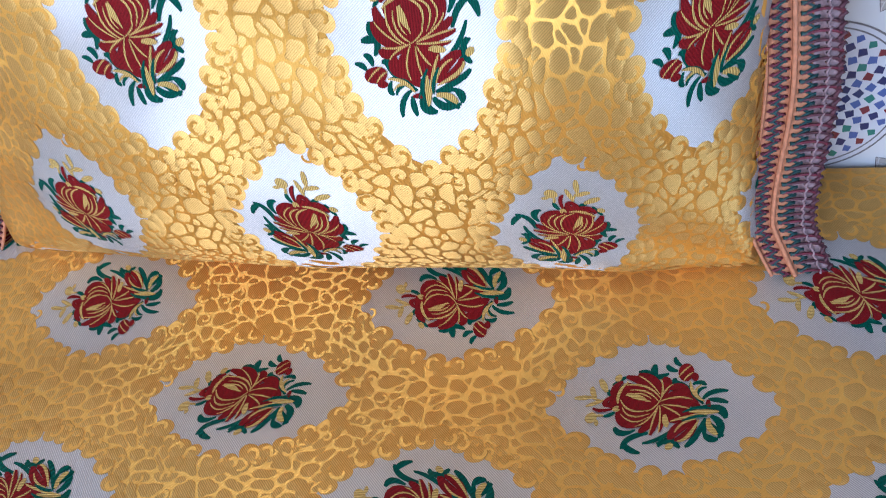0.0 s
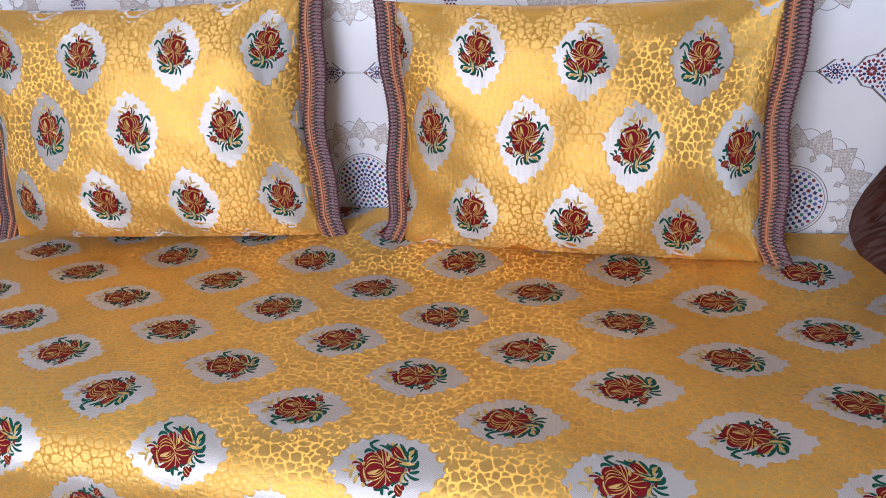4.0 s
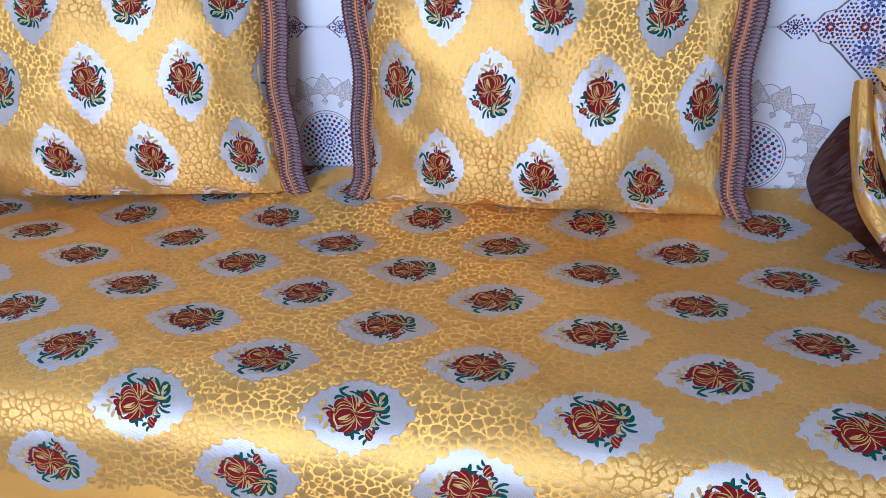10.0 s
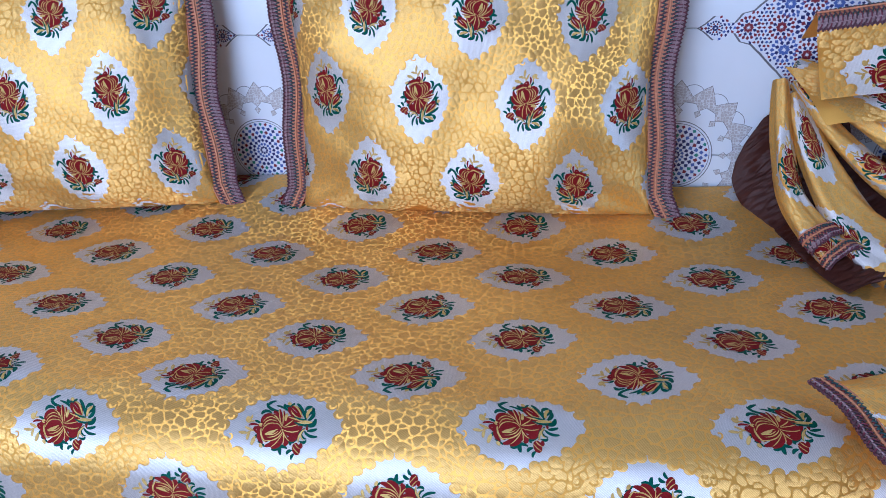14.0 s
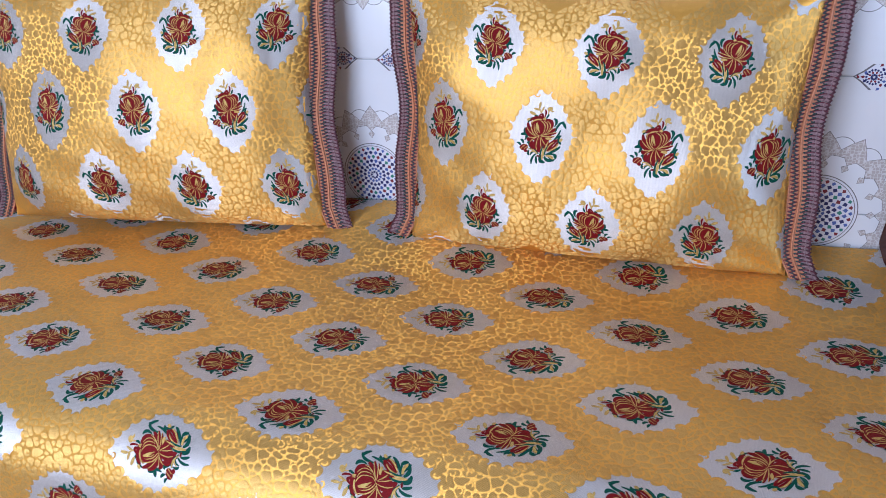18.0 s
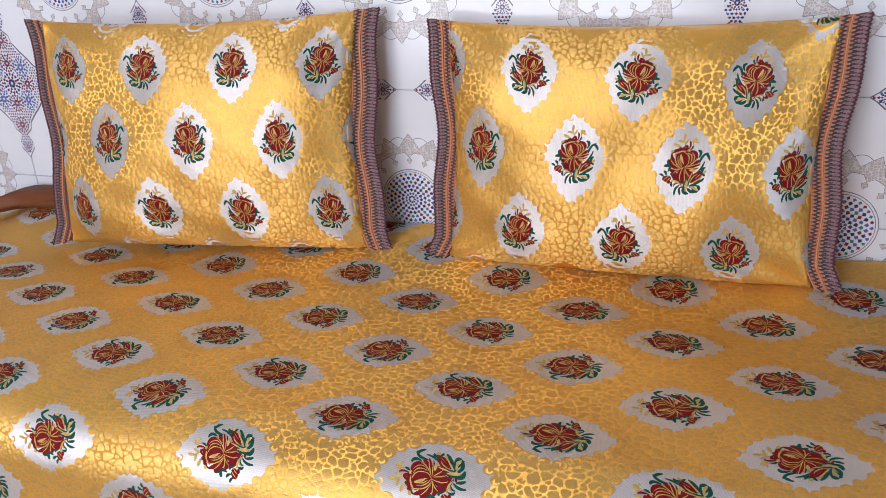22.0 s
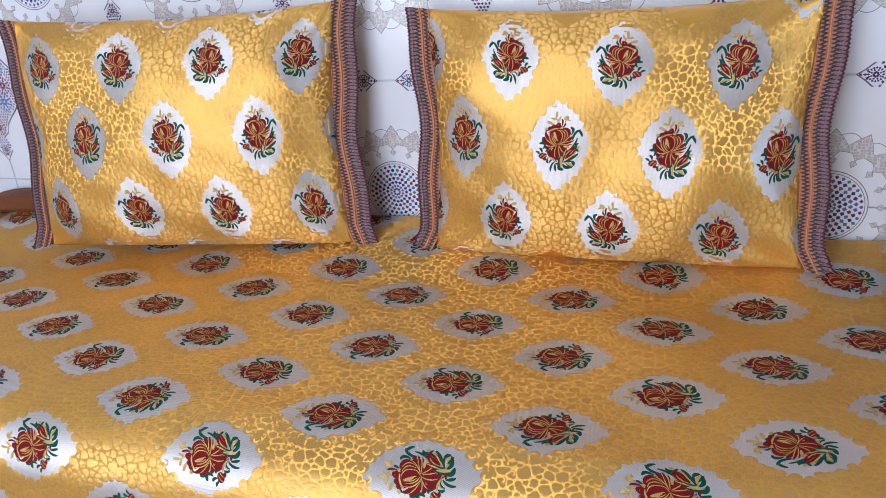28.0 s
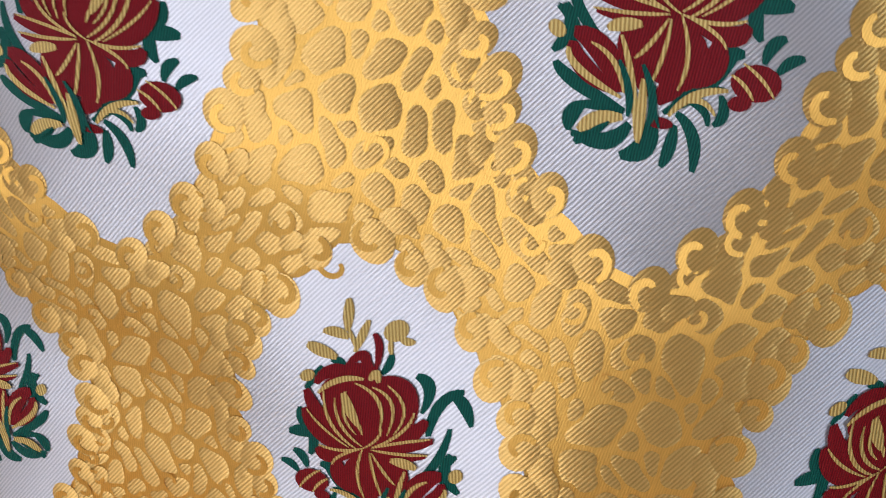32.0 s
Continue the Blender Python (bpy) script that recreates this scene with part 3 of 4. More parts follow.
def box_mesh(name, x0, x1, y0, y1, z0, z1, bevel=0.0, seg=2):
    bm = bmesh.new()
    bmesh.ops.create_cube(bm, size=1, matrix=Matrix.Translation(((x0 + x1) / 2, (y0 + y1) / 2, (z0 + z1) / 2)) @ Matrix.Diagonal((x1 - x0, y1 - y0, z1 - z0, 1)))
    if bevel:
        bmesh.ops.bevel(bm, geom=bm.edges[:], offset=bevel, segments=seg, affect="EDGES")
    return bm

# ---- room ----
PLASTER = plain("cream_plaster", (0.56, 0.52, 0.48), 0.7, vary=0.05, scale=6)
FLOOR = plain("beige_floor_tile", (0.36, 0.28, 0.22), 0.35, vary=0.1, scale=5)
GROUT = plain("white_grout", (0.74, 0.74, 0.74), 0.8, vary=0.05)


def slab(name, label, category, bm, mat):
    ob = part(name, bm, mat, None)
    return tagged(ob, label, category, kind="structure")


slab("floor", "beige tiled floor of the sitting room", "floor", box_mesh("f", ROOM_L - 0.2, ROOM_R + 0.2, ROOM_F - 0.2, WALL_Y + 0.2, -0.1, 0), FLOOR)
slab("ceiling", "plain white plaster ceiling", "ceiling", box_mesh("c", ROOM_L - 0.2, ROOM_R + 0.2, ROOM_F - 0.2, WALL_Y + 0.2, ROOM_H, ROOM_H + 0.15), PLASTER)
wall_back = slab("wall_back", "white grout wall behind printed glazed tiles", "wall", box_mesh("w", ROOM_L - 0.2, ROOM_R + 0.2, WALL_Y + 0.006, WALL_Y + 0.2, 0, ROOM_H), GROUT)
slab("wall_left", "plain cream plaster side wall", "wall", box_mesh("w", ROOM_L - 0.2, ROOM_L, ROOM_F, WALL_Y, 0, ROOM_H), PLASTER)


def holed_wall(name, label, axis, at, thick, lo, hi, hole):
    """A wall with one window opening, out of four blocks."""
    h0, h1, z0, z1 = hole
    bm = bmesh.new()
    for a0, a1, b0, b1 in ((lo, h0, 0, ROOM_H), (h1, hi, 0, ROOM_H), (h0, h1, 0, z0), (h0, h1, z1, ROOM_H)):
        x = (a0, a1, at, at + thick) if axis == "y" else (at, at + thick, a0, a1)
        m = Matrix.Translation(((x[0] + x[1]) / 2, (x[2] + x[3]) / 2, (b0 + b1) / 2)) @ Matrix.Diagonal((x[1] - x[0], abs(x[3] - x[2]), b1 - b0, 1))
        bmesh.ops.create_cube(bm, size=1, matrix=m)
    return slab(name, label, "wall", bm, PLASTER)


holed_wall("wall_front", "cream plaster wall with a window opening", "y", ROOM_F - 0.2, 0.2, ROOM_L - 0.2, ROOM_R + 0.2, (-1.98, -0.26, 0.36, 2.48))
holed_wall("wall_right", "cream plaster wall with a side window opening", "x", ROOM_R, 0.2, ROOM_F, WALL_Y, (-1.12, -0.68, 0.42, 1.78))

# ---- seat ----
SEAT_BACK, ROLL_Y, ROLL_R = 0.572, -0.07, 0.10
SEAT_L, SEAT_R = -1.80, 1.12
ORI, SLANT = (-0.277, 0.148), 0.07
CS, SN = math.cos(SLANT), math.sin(SLANT)


def smooth(a, b, x):
    t = np.clip((x - a) / (b - a), 0, 1)
    return t * t * (3 - 2 * t)


def seat_xs(x, s):
    """The seat cover from its place along the bench and the way along the cloth from the wall to the front."""
    flat = SEAT_BACK - ROLL_Y
    over = np.clip(s - flat, 0, ROLL_R * math.pi / 2)
    down = np.clip(s - flat - ROLL_R * math.pi / 2, 0, None)
    a = over / ROLL_R
    y = SEAT_BACK - np.minimum(s, flat) - ROLL_R * np.sin(a)
    z = 0.45 - ROLL_R * (1 - np.cos(a)) - down
    z = z + 0.036 * smooth(0.34, 0.57, y) + 0.004 * np.sin(x * 5.1 + 1.3) * np.cos(y * 6.0 + x) + 0.0022 * np.sin(x * 13 + y * 17)
    z = z + 0.0011 * np.sin(x * 46 + 2.5 * np.sin(y * 19 + x * 3)) * smooth(0.08, -0.08, y) * (0.4 + 0.6 * np.sin(x * 7.3) ** 2)
    z = z - 0.03 * smooth(-1.62, -1.80, x)
    return np.stack([x, y, z], 1)


def seat_shape(pq):
    x = ORI[0] - pq[:, 1] * CS - pq[:, 0] * SN
    y = ORI[1] + pq[:, 0] * CS - pq[:, 1] * SN
    return seat_xs(np.clip(x, SEAT_L, SEAT_R), np.clip(SEAT_BACK - y, 0, 1.02))


seat_surface = with_normals(seat_shape)


def seat_keep(p, q):
    x = ORI[0] - q * CS - p * SN
    y = ORI[1] + p * CS - q * SN
    return SEAT_L + 0.02 < x < 1.10 and -0.28 < y < SEAT_BACK + 0.05


bench = tagged(new("sofa_bench"), "long low bench seat with a yellow brocade cover", "sofa")
xs = np.linspace(SEAT_L, SEAT_R, 161)
ss = np.concatenate([np.linspace(0, 0.60, 31), np.linspace(0.61, 0.80, 20), np.linspace(0.83, 1.02, 6)])
sp = np.array([(x, s) for s in ss for x in xs])
pos = seat_xs(sp[:, 0], sp[:, 1])
px = pos[:, 0] - ORI[0]
py = (SEAT_BACK - sp[:, 1]) - ORI[1]
uv = np.stack([py * CS - px * SN, -(px * CS + py * SN)], 1)
seat_n = with_normals(lambda q: seat_xs(q[:, 0], q[:, 1]))(sp)[1] * -1
seat_n = np.where(seat_n[:, 2:3] + -seat_n[:, 1:2] < 0, -seat_n, seat_n)
nx = len(xs)
faces = [(j * nx + i, (j + 1) * nx + i, (j + 1) * nx + i + 1, j * nx + i + 1) for j in range(len(ss) - 1) for i in range(nx - 1)]
part("seat_cover", mesh_from("seat_cover", pos, faces, [GOLD_GROUND], normals=seat_n, uvs=uv), None, bench, "yellow brocade cover with woven flower medallions")
part("mattress", box_mesh("m", SEAT_L + 0.02, SEAT_R - 0.02, ROLL_Y - ROLL_R + 0.02, SEAT_BACK - 0.02, 0.16, 0.40, 0.03), plain("mattress_foam", (0.6, 0.5, 0.3)), bench)
part("bench_base", box_mesh("b", SEAT_L + 0.03, SEAT_R - 0.03, ROLL_Y - ROLL_R + 0.05, SEAT_BACK - 0.02, 0.0, 0.16, 0.01), plain("brown_wood", (0.16, 0.07, 0.03), 0.4), bench)
dress(bench, seat_surface, (-0.5, 0.52), (-1.3, 1.62), (0.0, 0.0), False, seat_keep)


# ---- wall tiles ----
GLAZE = plain("white_glazed_tile", (0.70, 0.71, 0.76), 0.13, vary=0.02, scale=14, relief=0.12, dist=0.003)


def lattice_print(name, ground, line, scale):
    """A printed net of pale lines on a tinted ground."""
    m, t, b = nodes_of(name)
    co = t.nodes.new("ShaderNodeTexCoord")
    net = node(t, "ShaderNodeTexVoronoi", Scale=scale, Randomness=0.55)
    net.feature = "DISTANCE_TO_EDGE"
    t.links.new(co.outputs["Object"], net.inputs[0])
    r = ramp(t, net.outputs[0], [(0.05, line), (0.10, ground)])
    t.links.new(r.outputs[0], b.inputs["Base Color"])
    b.inputs["Roughness"].default_value = 0.16
    return m


PRINT_GREY = lattice_print("grey_beige_print", (0.44, 0.395, 0.39), (0.62, 0.60, 0.62), 190)
PRINT_LINE = plain("dark_grey_print_line", (0.16, 0.15, 0.17), 0.16, relief=0.0)
PRINT_PALE = plain("pale_blue_print", (0.66, 0.67, 0.75), 0.15, vary=0.05, relief=0.0)
PRINT_NAVY = plain("navy_print", (0.030, 0.036, 0.13), 0.16, relief=0.0)
PRINT_BLUE = plain("blue_print", (0.085, 0.13, 0.36), 0.16, relief=0.0)
PRINT_WINE = plain("wine_red_print", (0.19, 0.03, 0.045), 0.16, relief=0.0)
PRINT_TEAL = plain("teal_print", (0.04, 0.20, 0.17), 0.16, relief=0.0)
PRINTS = [PRINT_GREY, PRINT_LINE, PRINT_PALE, PRINT_NAVY, PRINT_BLUE, PRINT_WINE, PRINT_TEAL]
GREY, LINE, PALE, NAVY, BLUE, WINE, TEAL = range(7)
TILE_W, TILE_H, ROS_X, ROS_Z = 0.403, 0.229, 0.122, 0.541


class Print:
    """Flat printed shapes on one motif, gathered in (x, z) and a layer."""

    def __init__(self):
        self.v, self.f, self.m = [], [], []

    def poly(self, pts, mat, layer):
        b = len(self.v)
        self.v += [(x, -0.0001 * layer, z) for x, z in pts]
        self.f.append(tuple(range(b, b + len(pts))))
        self.m.append(mat)

    def disc(self, x, z, r, mat, layer, n=40):
        self.poly([(x + r * math.cos(2 * math.pi * i / n), z + r * math.sin(2 * math.pi * i / n)) for i in range(n)], mat, layer)

    def band(self, inner, outer, mat, layer, closed=True):
        b, n = len(self.v), len(inner)
        for p, q in zip(inner, outer):
            self.v += [(p[0], -0.0001 * layer, p[1]), (q[0], -0.0001 * layer, q[1])]
        for i in range(n if closed else n - 1):
            a, c = b + 2 * i, b + 2 * ((i + 1) % n)
            self.f.append((a, a + 1, c + 1, c))
            self.m.append(mat)

    def ring(self, x, z, r, w, mat, layer, a0=0.0, a1=2 * math.pi, n=48):
        full = a1 - a0 > 6.28
        ang = [a0 + (a1 - a0) * i / (n if full else n - 1) for i in range(n)]
        self.band([(x + (r - w / 2) * math.cos(a), z + (r - w / 2) * math.sin(a)) for a in ang],
                  [(x + (r + w / 2) * math.cos(a), z + (r + w / 2) * math.sin(a)) for a in ang], mat, layer, full)

    def drop(self, x, z, a, ln, w, mat, layer):
        """A small lozenge petal pointing along a."""
        c, s = math.cos(a), math.sin(a)
        self.poly([(x + c * u - s * v, z + s * u + c * v) for u, v in ((-ln / 2, 0), (0.1 * ln, -w / 2), (ln / 2, 0), (0.1 * ln, w / 2))], mat, layer)

    def mesh(self, name):
        return mesh_from(name, self.v, self.f, PRINTS, self.m, smooth=False)


def rosette_print():
    p = Print()
    p.disc(0, 0, 0.0655, LINE, 2, 64)
    p.disc(0, 0, 0.0640, PALE, 3, 64)
    p.ring(0, 0, 0.0600, 0.0012, LINE, 4, n=64)
    kinds = (BLUE, NAVY, WINE, NAVY, TEAL, BLUE)
    for k, (r, n, ln) in enumerate(((0.006, 8, 0.005), (0.0125, 12, 0.006), (0.0205, 16, 0.007), (0.029, 20, 0.0075), (0.0375, 24, 0.0075), (0.046, 28, 0.0075), (0.0543, 32, 0.0065))):
        for i in range(n):
            a = 2 * math.pi * (i + 0.5 * (k % 2)) / n
            kind = kinds[(i * 2 + k) % 6] if k > 2 else (NAVY, BLUE)[k % 2]
            p.drop(r * math.cos(a), r * math.sin(a), a, ln * 1.15, ln * 1.12, kind, 4)
    return p.mesh("printed_rosette")


def sun_print():
    """The toothed grey sun round a rosette, with its arcs and little crenels."""
    p = Print()
    n = 16
    for i in range(n):
        a = 2 * math.pi * (i + 0.5) / n
        p.ring(0.112 * math.cos(a), 0.112 * math.sin(a), 0.0215, 0.0011, LINE, 1, a - 1.5, a + 1.5, 16)
    for grow, mat, layer in ((0.0009, LINE, 2), (0.0, GREY, 3)):
        outer, inner = [], []
        for i in range(4 * n):
            a = 2 * math.pi * i / (4 * n)
            outer.append(0.139 + grow * 1.6 if i % 4 == 0 else (0.1115 if i % 4 == 2 else 0.125) + grow)
            inner.append((0.0905 if i % 4 in (0,) else 0.101) - grow)
        ang = [2 * math.pi * i / (4 * n) for i in range(4 * n)]
        p.band([(r * math.cos(a), r * math.sin(a)) for r, a in zip(inner, ang)], [(r * math.cos(a), r * math.sin(a)) for r, a in zip(outer, ang)], mat, layer)
    for i in range(n):
        a = 2 * math.pi * i / n
        p.drop(0.0835 * math.cos(a), 0.0835 * math.sin(a), a, 0.0150, 0.0130, LINE, 4)
        p.drop(0.0835 * math.cos(a), 0.0835 * math.sin(a), a, 0.0132, 0.0112, GREY, 5)
    return p.mesh("printed_sun")


def star_print():
    """The four-armed mosaic star on the joints between the suns."""
    p = Print()
    half = ((0.184, 0.0), (0.172, 0.008), (0.158, 0.0205), (0.144, 0.019), (0.134, 0.009), (0.124, 0.009), (0.113, 0.024), (0.095, 0.029), (0.086, 0.038), (0.077, 0.046), (0.066, 0.058))
    arm = [(r, -h) for r, h in half[:0:-1]] + [(r, h) for r, h in half]
    pts = []
    for k in range(4):
        c, s = round(math.cos(k * math.pi / 2)), round(math.sin(k * math.pi / 2))
        pts += [(c * r - s * h, s * r + c * h) for r, h in arm]
    pts = np.array(pts)
    p.poly(pts, LINE, 2)
    p.poly(pts * (1 - 0.0036 / np.hypot(*pts.T))[:, None], PALE, 3)

    blooms = []

    def bloom(x, z, r, first, second):
        blooms.append((x, z, r))
        for k, (f, n, kind) in enumerate(((0.28, 8, first), (0.58, 8, second), (0.9, 16, first))):
            for i in range(n):
                a = 2 * math.pi * (i + 0.5 * k) / n
                p.drop(x + r * f * math.cos(a), z + r * f * math.sin(a), a, r * 0.40, r * 0.32, kind, 4)

    bloom(0, 0, 0.024, NAVY, WINE)
    for k in range(4):
        a = k * math.pi / 2
        c, s = math.cos(a), math.sin(a)
        bloom(0.047 * c, 0.047 * s, 0.020, WINE, NAVY)
        bloom(0.100 * c, 0.100 * s, 0.019, WINE, NAVY)
        bloom(0.154 * c, 0.154 * s, 0.012, NAVY, WINE)
        bloom(0.038 * (c - s), 0.038 * (s + c), 0.021, BLUE, NAVY)
    # small stones of the mosaic between the blooms
    rng, inner = random.Random(3), pts * (1 - 0.0065 / np.hypot(*pts.T))[:, None]
    nxt = np.roll(inner, -1, 0)
    for i in range(-27, 28):
        for j in range(-27, 28):
            x, z = (i + 0.5 * (j % 2)) * 0.0068, j * 0.0062
            if any(math.hypot(x - bx, z - bz) < br * 1.12 for bx, bz, br in blooms):
                continue
            up = (inner[:, 1] > z) != (nxt[:, 1] > z)
            cut = (nxt[:, 0] - inner[:, 0]) * (z - inner[:, 1]) / np.where(up, nxt[:, 1] - inner[:, 1], 1) + inner[:, 0]
            if (up & (x < cut)).sum() % 2:
                p.drop(x, z, rng.choice((0.8, -0.8, 0.0, 1.57)), 0.0066, 0.0048, (WINE, NAVY, BLUE, NAVY, WINE)[(i + 2 * j) % 5], 4)
    return p.mesh("printed_star")


def put_print(me, x, z, name):
    ob = part(name, me, None, wall_back)
    ob.location = (x, WALL_Y - 0.0002, z)


ROSETTE, SUN, STAR = rosette_print(), sun_print(), star_print()
TILE = bpy.data.meshes.new("tile")
tb = box_mesh("t", 0.0012, TILE_W - 0.0012, 0, 0.008, 0.0012, TILE_H - 0.0012, 0.0009, 1)
tb.to_mesh(TILE)
tb.free()
TILE.materials.append(GLAZE)
for i in range(-5, 6):
    for j in range(0, 9):
        x0, z0 = ROS_X + TILE_W * (i - 0.5), ROS_Z + TILE_H * (j - 2)
        if x0 > ROOM_L - 0.2 and x0 + TILE_W < ROOM_R + 0.3:
            ob = part("tile", TILE, None, wall_back)
            ob.location = (x0, WALL_Y, z0)
for i in range(-5, 3):
    for j in range(0, 3):
        put_print(SUN, ROS_X + TILE_W * i, ROS_Z + 2 * TILE_H * j, "printed_sun")
        put_print(ROSETTE, ROS_X + TILE_W * i, ROS_Z + 2 * TILE_H * j, "printed_rosette")
        if j < 2:
            put_print(STAR, ROS_X + TILE_W * (i + 0.5), ROS_Z + TILE_H * (2 * j + 1), "printed_star")

# ---- braid ----
SALMON = plain("salmon_ribbon", (0.50, 0.19, 0.095), 0.55, vary=0.2, scale=260, relief=0.5)
WINE_CORD = plain("wine_cord", (0.13, 0.014, 0.030), 0.5, vary=0.35, scale=300, relief=0.5)
TEAL_CORD = plain("dark_green_cord", (0.012, 0.055, 0.055), 0.5, vary=0.35, scale=300, relief=0.5)
GREY_CORD = plain("grey_lilac_cord", (0.30, 0.19, 0.20), 0.55, vary=0.35, scale=260, relief=0.5)
NAVY_CORD = plain("navy_brown_cord", (0.080, 0.020, 0.030), 0.55, vary=0.4, scale=260, relief=0.5)


def tube(path, r, sides=5):
    """A cord along a path of places."""
    path = np.asarray(path, float)
    d = np.gradient(path, axis=0)
    d /= np.maximum(np.linalg.norm(d, axis=1), 1e-9)[:, None]
    up = np.cross(d, (0.31, 0.84, 0.44))
    up /= np.maximum(np.linalg.norm(up, axis=1), 1e-9)[:, None]
    side = np.cross(d, up)
    v, f = [], []
    for i in range(len(path)):
        for k in range(sides):
            a = 2 * math.pi * k / sides
            v.append(path[i] + r * (math.cos(a) * up[i] + math.sin(a) * side[i]))
    for i in range(len(path) - 1):
        for k in range(sides):
            a, b = i * sides + k, i * sides + (k + 1) % sides
            f.append((a, b, b + sides, a + sides))
    return v, f


def joined(pieces, name):
    v, f = [], []
    for pv, pf in pieces:
        b = len(v)
        v += list(pv)
        f += [tuple(k + b for k in face) for face in pf]
    return mesh_from(name, v, f, [])


def braid(thing, lay, length, wide=0.048, label="salmon braid with dark looped cords"):
    """A braid trim. lay(u, w, h): place at u metres along, w metres outward and h metres proud."""
    step = 0.0062
    n = max(4, round(length / step))
    us = np.linspace(0, length, n * 2 + 1)
    v, f = [], []
    cols = np.linspace(0, wide * 0.62, 5)
    for u in us:
        v += [lay(u, w, 0.0) for w in cols]
    for u in us:
        v += [lay(u, w, -0.002) for w in cols]
    m, off = len(cols), len(us) * len(cols)
    for i in range(len(us) - 1):
        for k in range(m - 1):
            a = i * m + k
            f.append((a, a + 1, a + m + 1, a + m))
            f.append((off + a, off + a + m, off + a + m + 1, off + a + 1))
        for k in (0, m - 1):
            a = i * m + k
            f.append((a, a + m, off + a + m, off + a))
    trim = part("braid", mesh_from("braid", v, f, [SALMON]), None, thing, label)

    def wavy(w0, amp, phase, r, h):
        pts = []
        for i in range(n * 8 + 1):
            u = length * i / (n * 8)
            a = 2 * math.pi * i / 8 + phase
            uu = min(max(u + step * 0.20 * math.sin(2 * a), 0), length)
            pts.append(lay(uu, w0 + amp * math.sin(a), h + 0.0006 * math.cos(a)))
        return tube(pts, r, 4)

    part("cord", joined([wavy(wide * 0.17, wide * 0.115, 0.0, 0.0013, 0.0012)], "cord"), WINE_CORD, trim)
    part("cord", joined([wavy(wide * 0.17, wide * 0.085, 0.9, 0.0009, 0.0022)], "cord"), TEAL_CORD, trim)
    line = np.linspace(0, length, n * 2)
    part("cord", joined([tube([lay(u, wide * 0.36, 0.0014) for u in line], 0.0018, 5), tube([lay(u, 0.0, 0.001) for u in line], 0.0014, 5)], "cord"), SALMON, trim)
    part("cord", joined([wavy(wide * 0.55, wide * 0.12, 0.4, 0.0011, 0.0012)], "cord"), TEAL_CORD, trim)
    rng = random.Random(n)
    light, dark = [], []
    for i in range(n):
        u = length * (i + 0.5) / n
        j = rng.uniform(-0.0012, 0.0012)
        loop = [lay(min(max(u + j * k / 5 + 0.0034 * math.sin(k * 0.63), 0), length), wide * (0.46 + 0.5 * k / 5) + (j if k == 5 else 0), 0.0014 + 0.0026 * math.sin(math.pi * k / 5)) for k in range(6)]
        (dark if i % 2 else light).append(tube(loop, 0.0011, 4))
    part("loop_fringe", joined(light, "loop_fringe"), WINE_CORD, trim, "wine looped fringe")
    part("loop_fringe", joined(dark, "loop_fringe"), NAVY_CORD, trim, "dark looped fringe")
    strip = [(lay(u, wide * 0.60, 0.0004), lay(u, wide * 0.97, 0.0004)) for u in us]
    part("fringe_band", mesh_from("fringe_band", [p for ab in strip for p in ab], [(2 * i, 2 * i + 1, 2 * i + 3, 2 * i + 2) for i in range(len(us) - 1)], [GREY_CORD]), None, trim)
    part("cord", joined([wavy(wide * 0.94, wide * 0.05, 0.0, 0.0017, 0.0012)], "cord"), NAVY_CORD, trim)
    part("cord", joined([wavy(wide * 0.78, wide * 0.03, 1.2, 0.0010, 0.0036)], "cord"), GREY_CORD, trim)


# ---- pillows ----
SPAN_P, SPAN_Q, BEND_P, BEND_Q = 0.528, 0.548, 0.73, 0.80


def pillow_shape(wide, high, front, seed):
    def shape(pq):
        s, t = np.clip(pq[:, 0] / (wide * SPAN_P), -1, 1), np.clip(pq[:, 1] / (high * SPAN_Q), -1, 1)
        sx, st = np.sin(s * BEND_P) / math.sin(BEND_P), np.sin(t * BEND_Q) / math.sin(BEND_Q)
        x = wide / 2 * sx * (0.968 + 0.056 * st ** 2)
        z = high / 2 * st * (1 - np.where(st > 0, 0.06, 0.0) * (1 - sx ** 2))
        puff = np.sqrt(np.clip(1 - sx ** 4, 0, 1) * np.clip(1 - st ** 4, 0, 1)) * (1 - 0.16 * (sx ** 2 + st ** 2))
        rim = np.clip(1 - np.maximum(abs(s), abs(t)) ** 8, 0, 1)
        y = -front * puff
        y = y + rim * (0.0050 * np.sin(s * 7.1 + seed) * np.cos(t * 3.6 + seed) + 0.0045 * np.sin(s * 3.1 - t * 4.3 + 2 * seed) + 0.0016 * np.sin(s * 15 + t * 6 + seed) * np.cos(t * 11 - s * 4) + 0.0035 * np.sin((s + t) * 8 + seed) * (s ** 2 + t ** 2))
        corner = np.clip(abs(s) * abs(t) - 0.35, 0, 1)
        y = y + rim * corner * 0.014 * np.sin(np.arctan2(t * high, s * wide) * 22 + seed * 3)
        return np.stack([x, y, z], 1)

    return shape


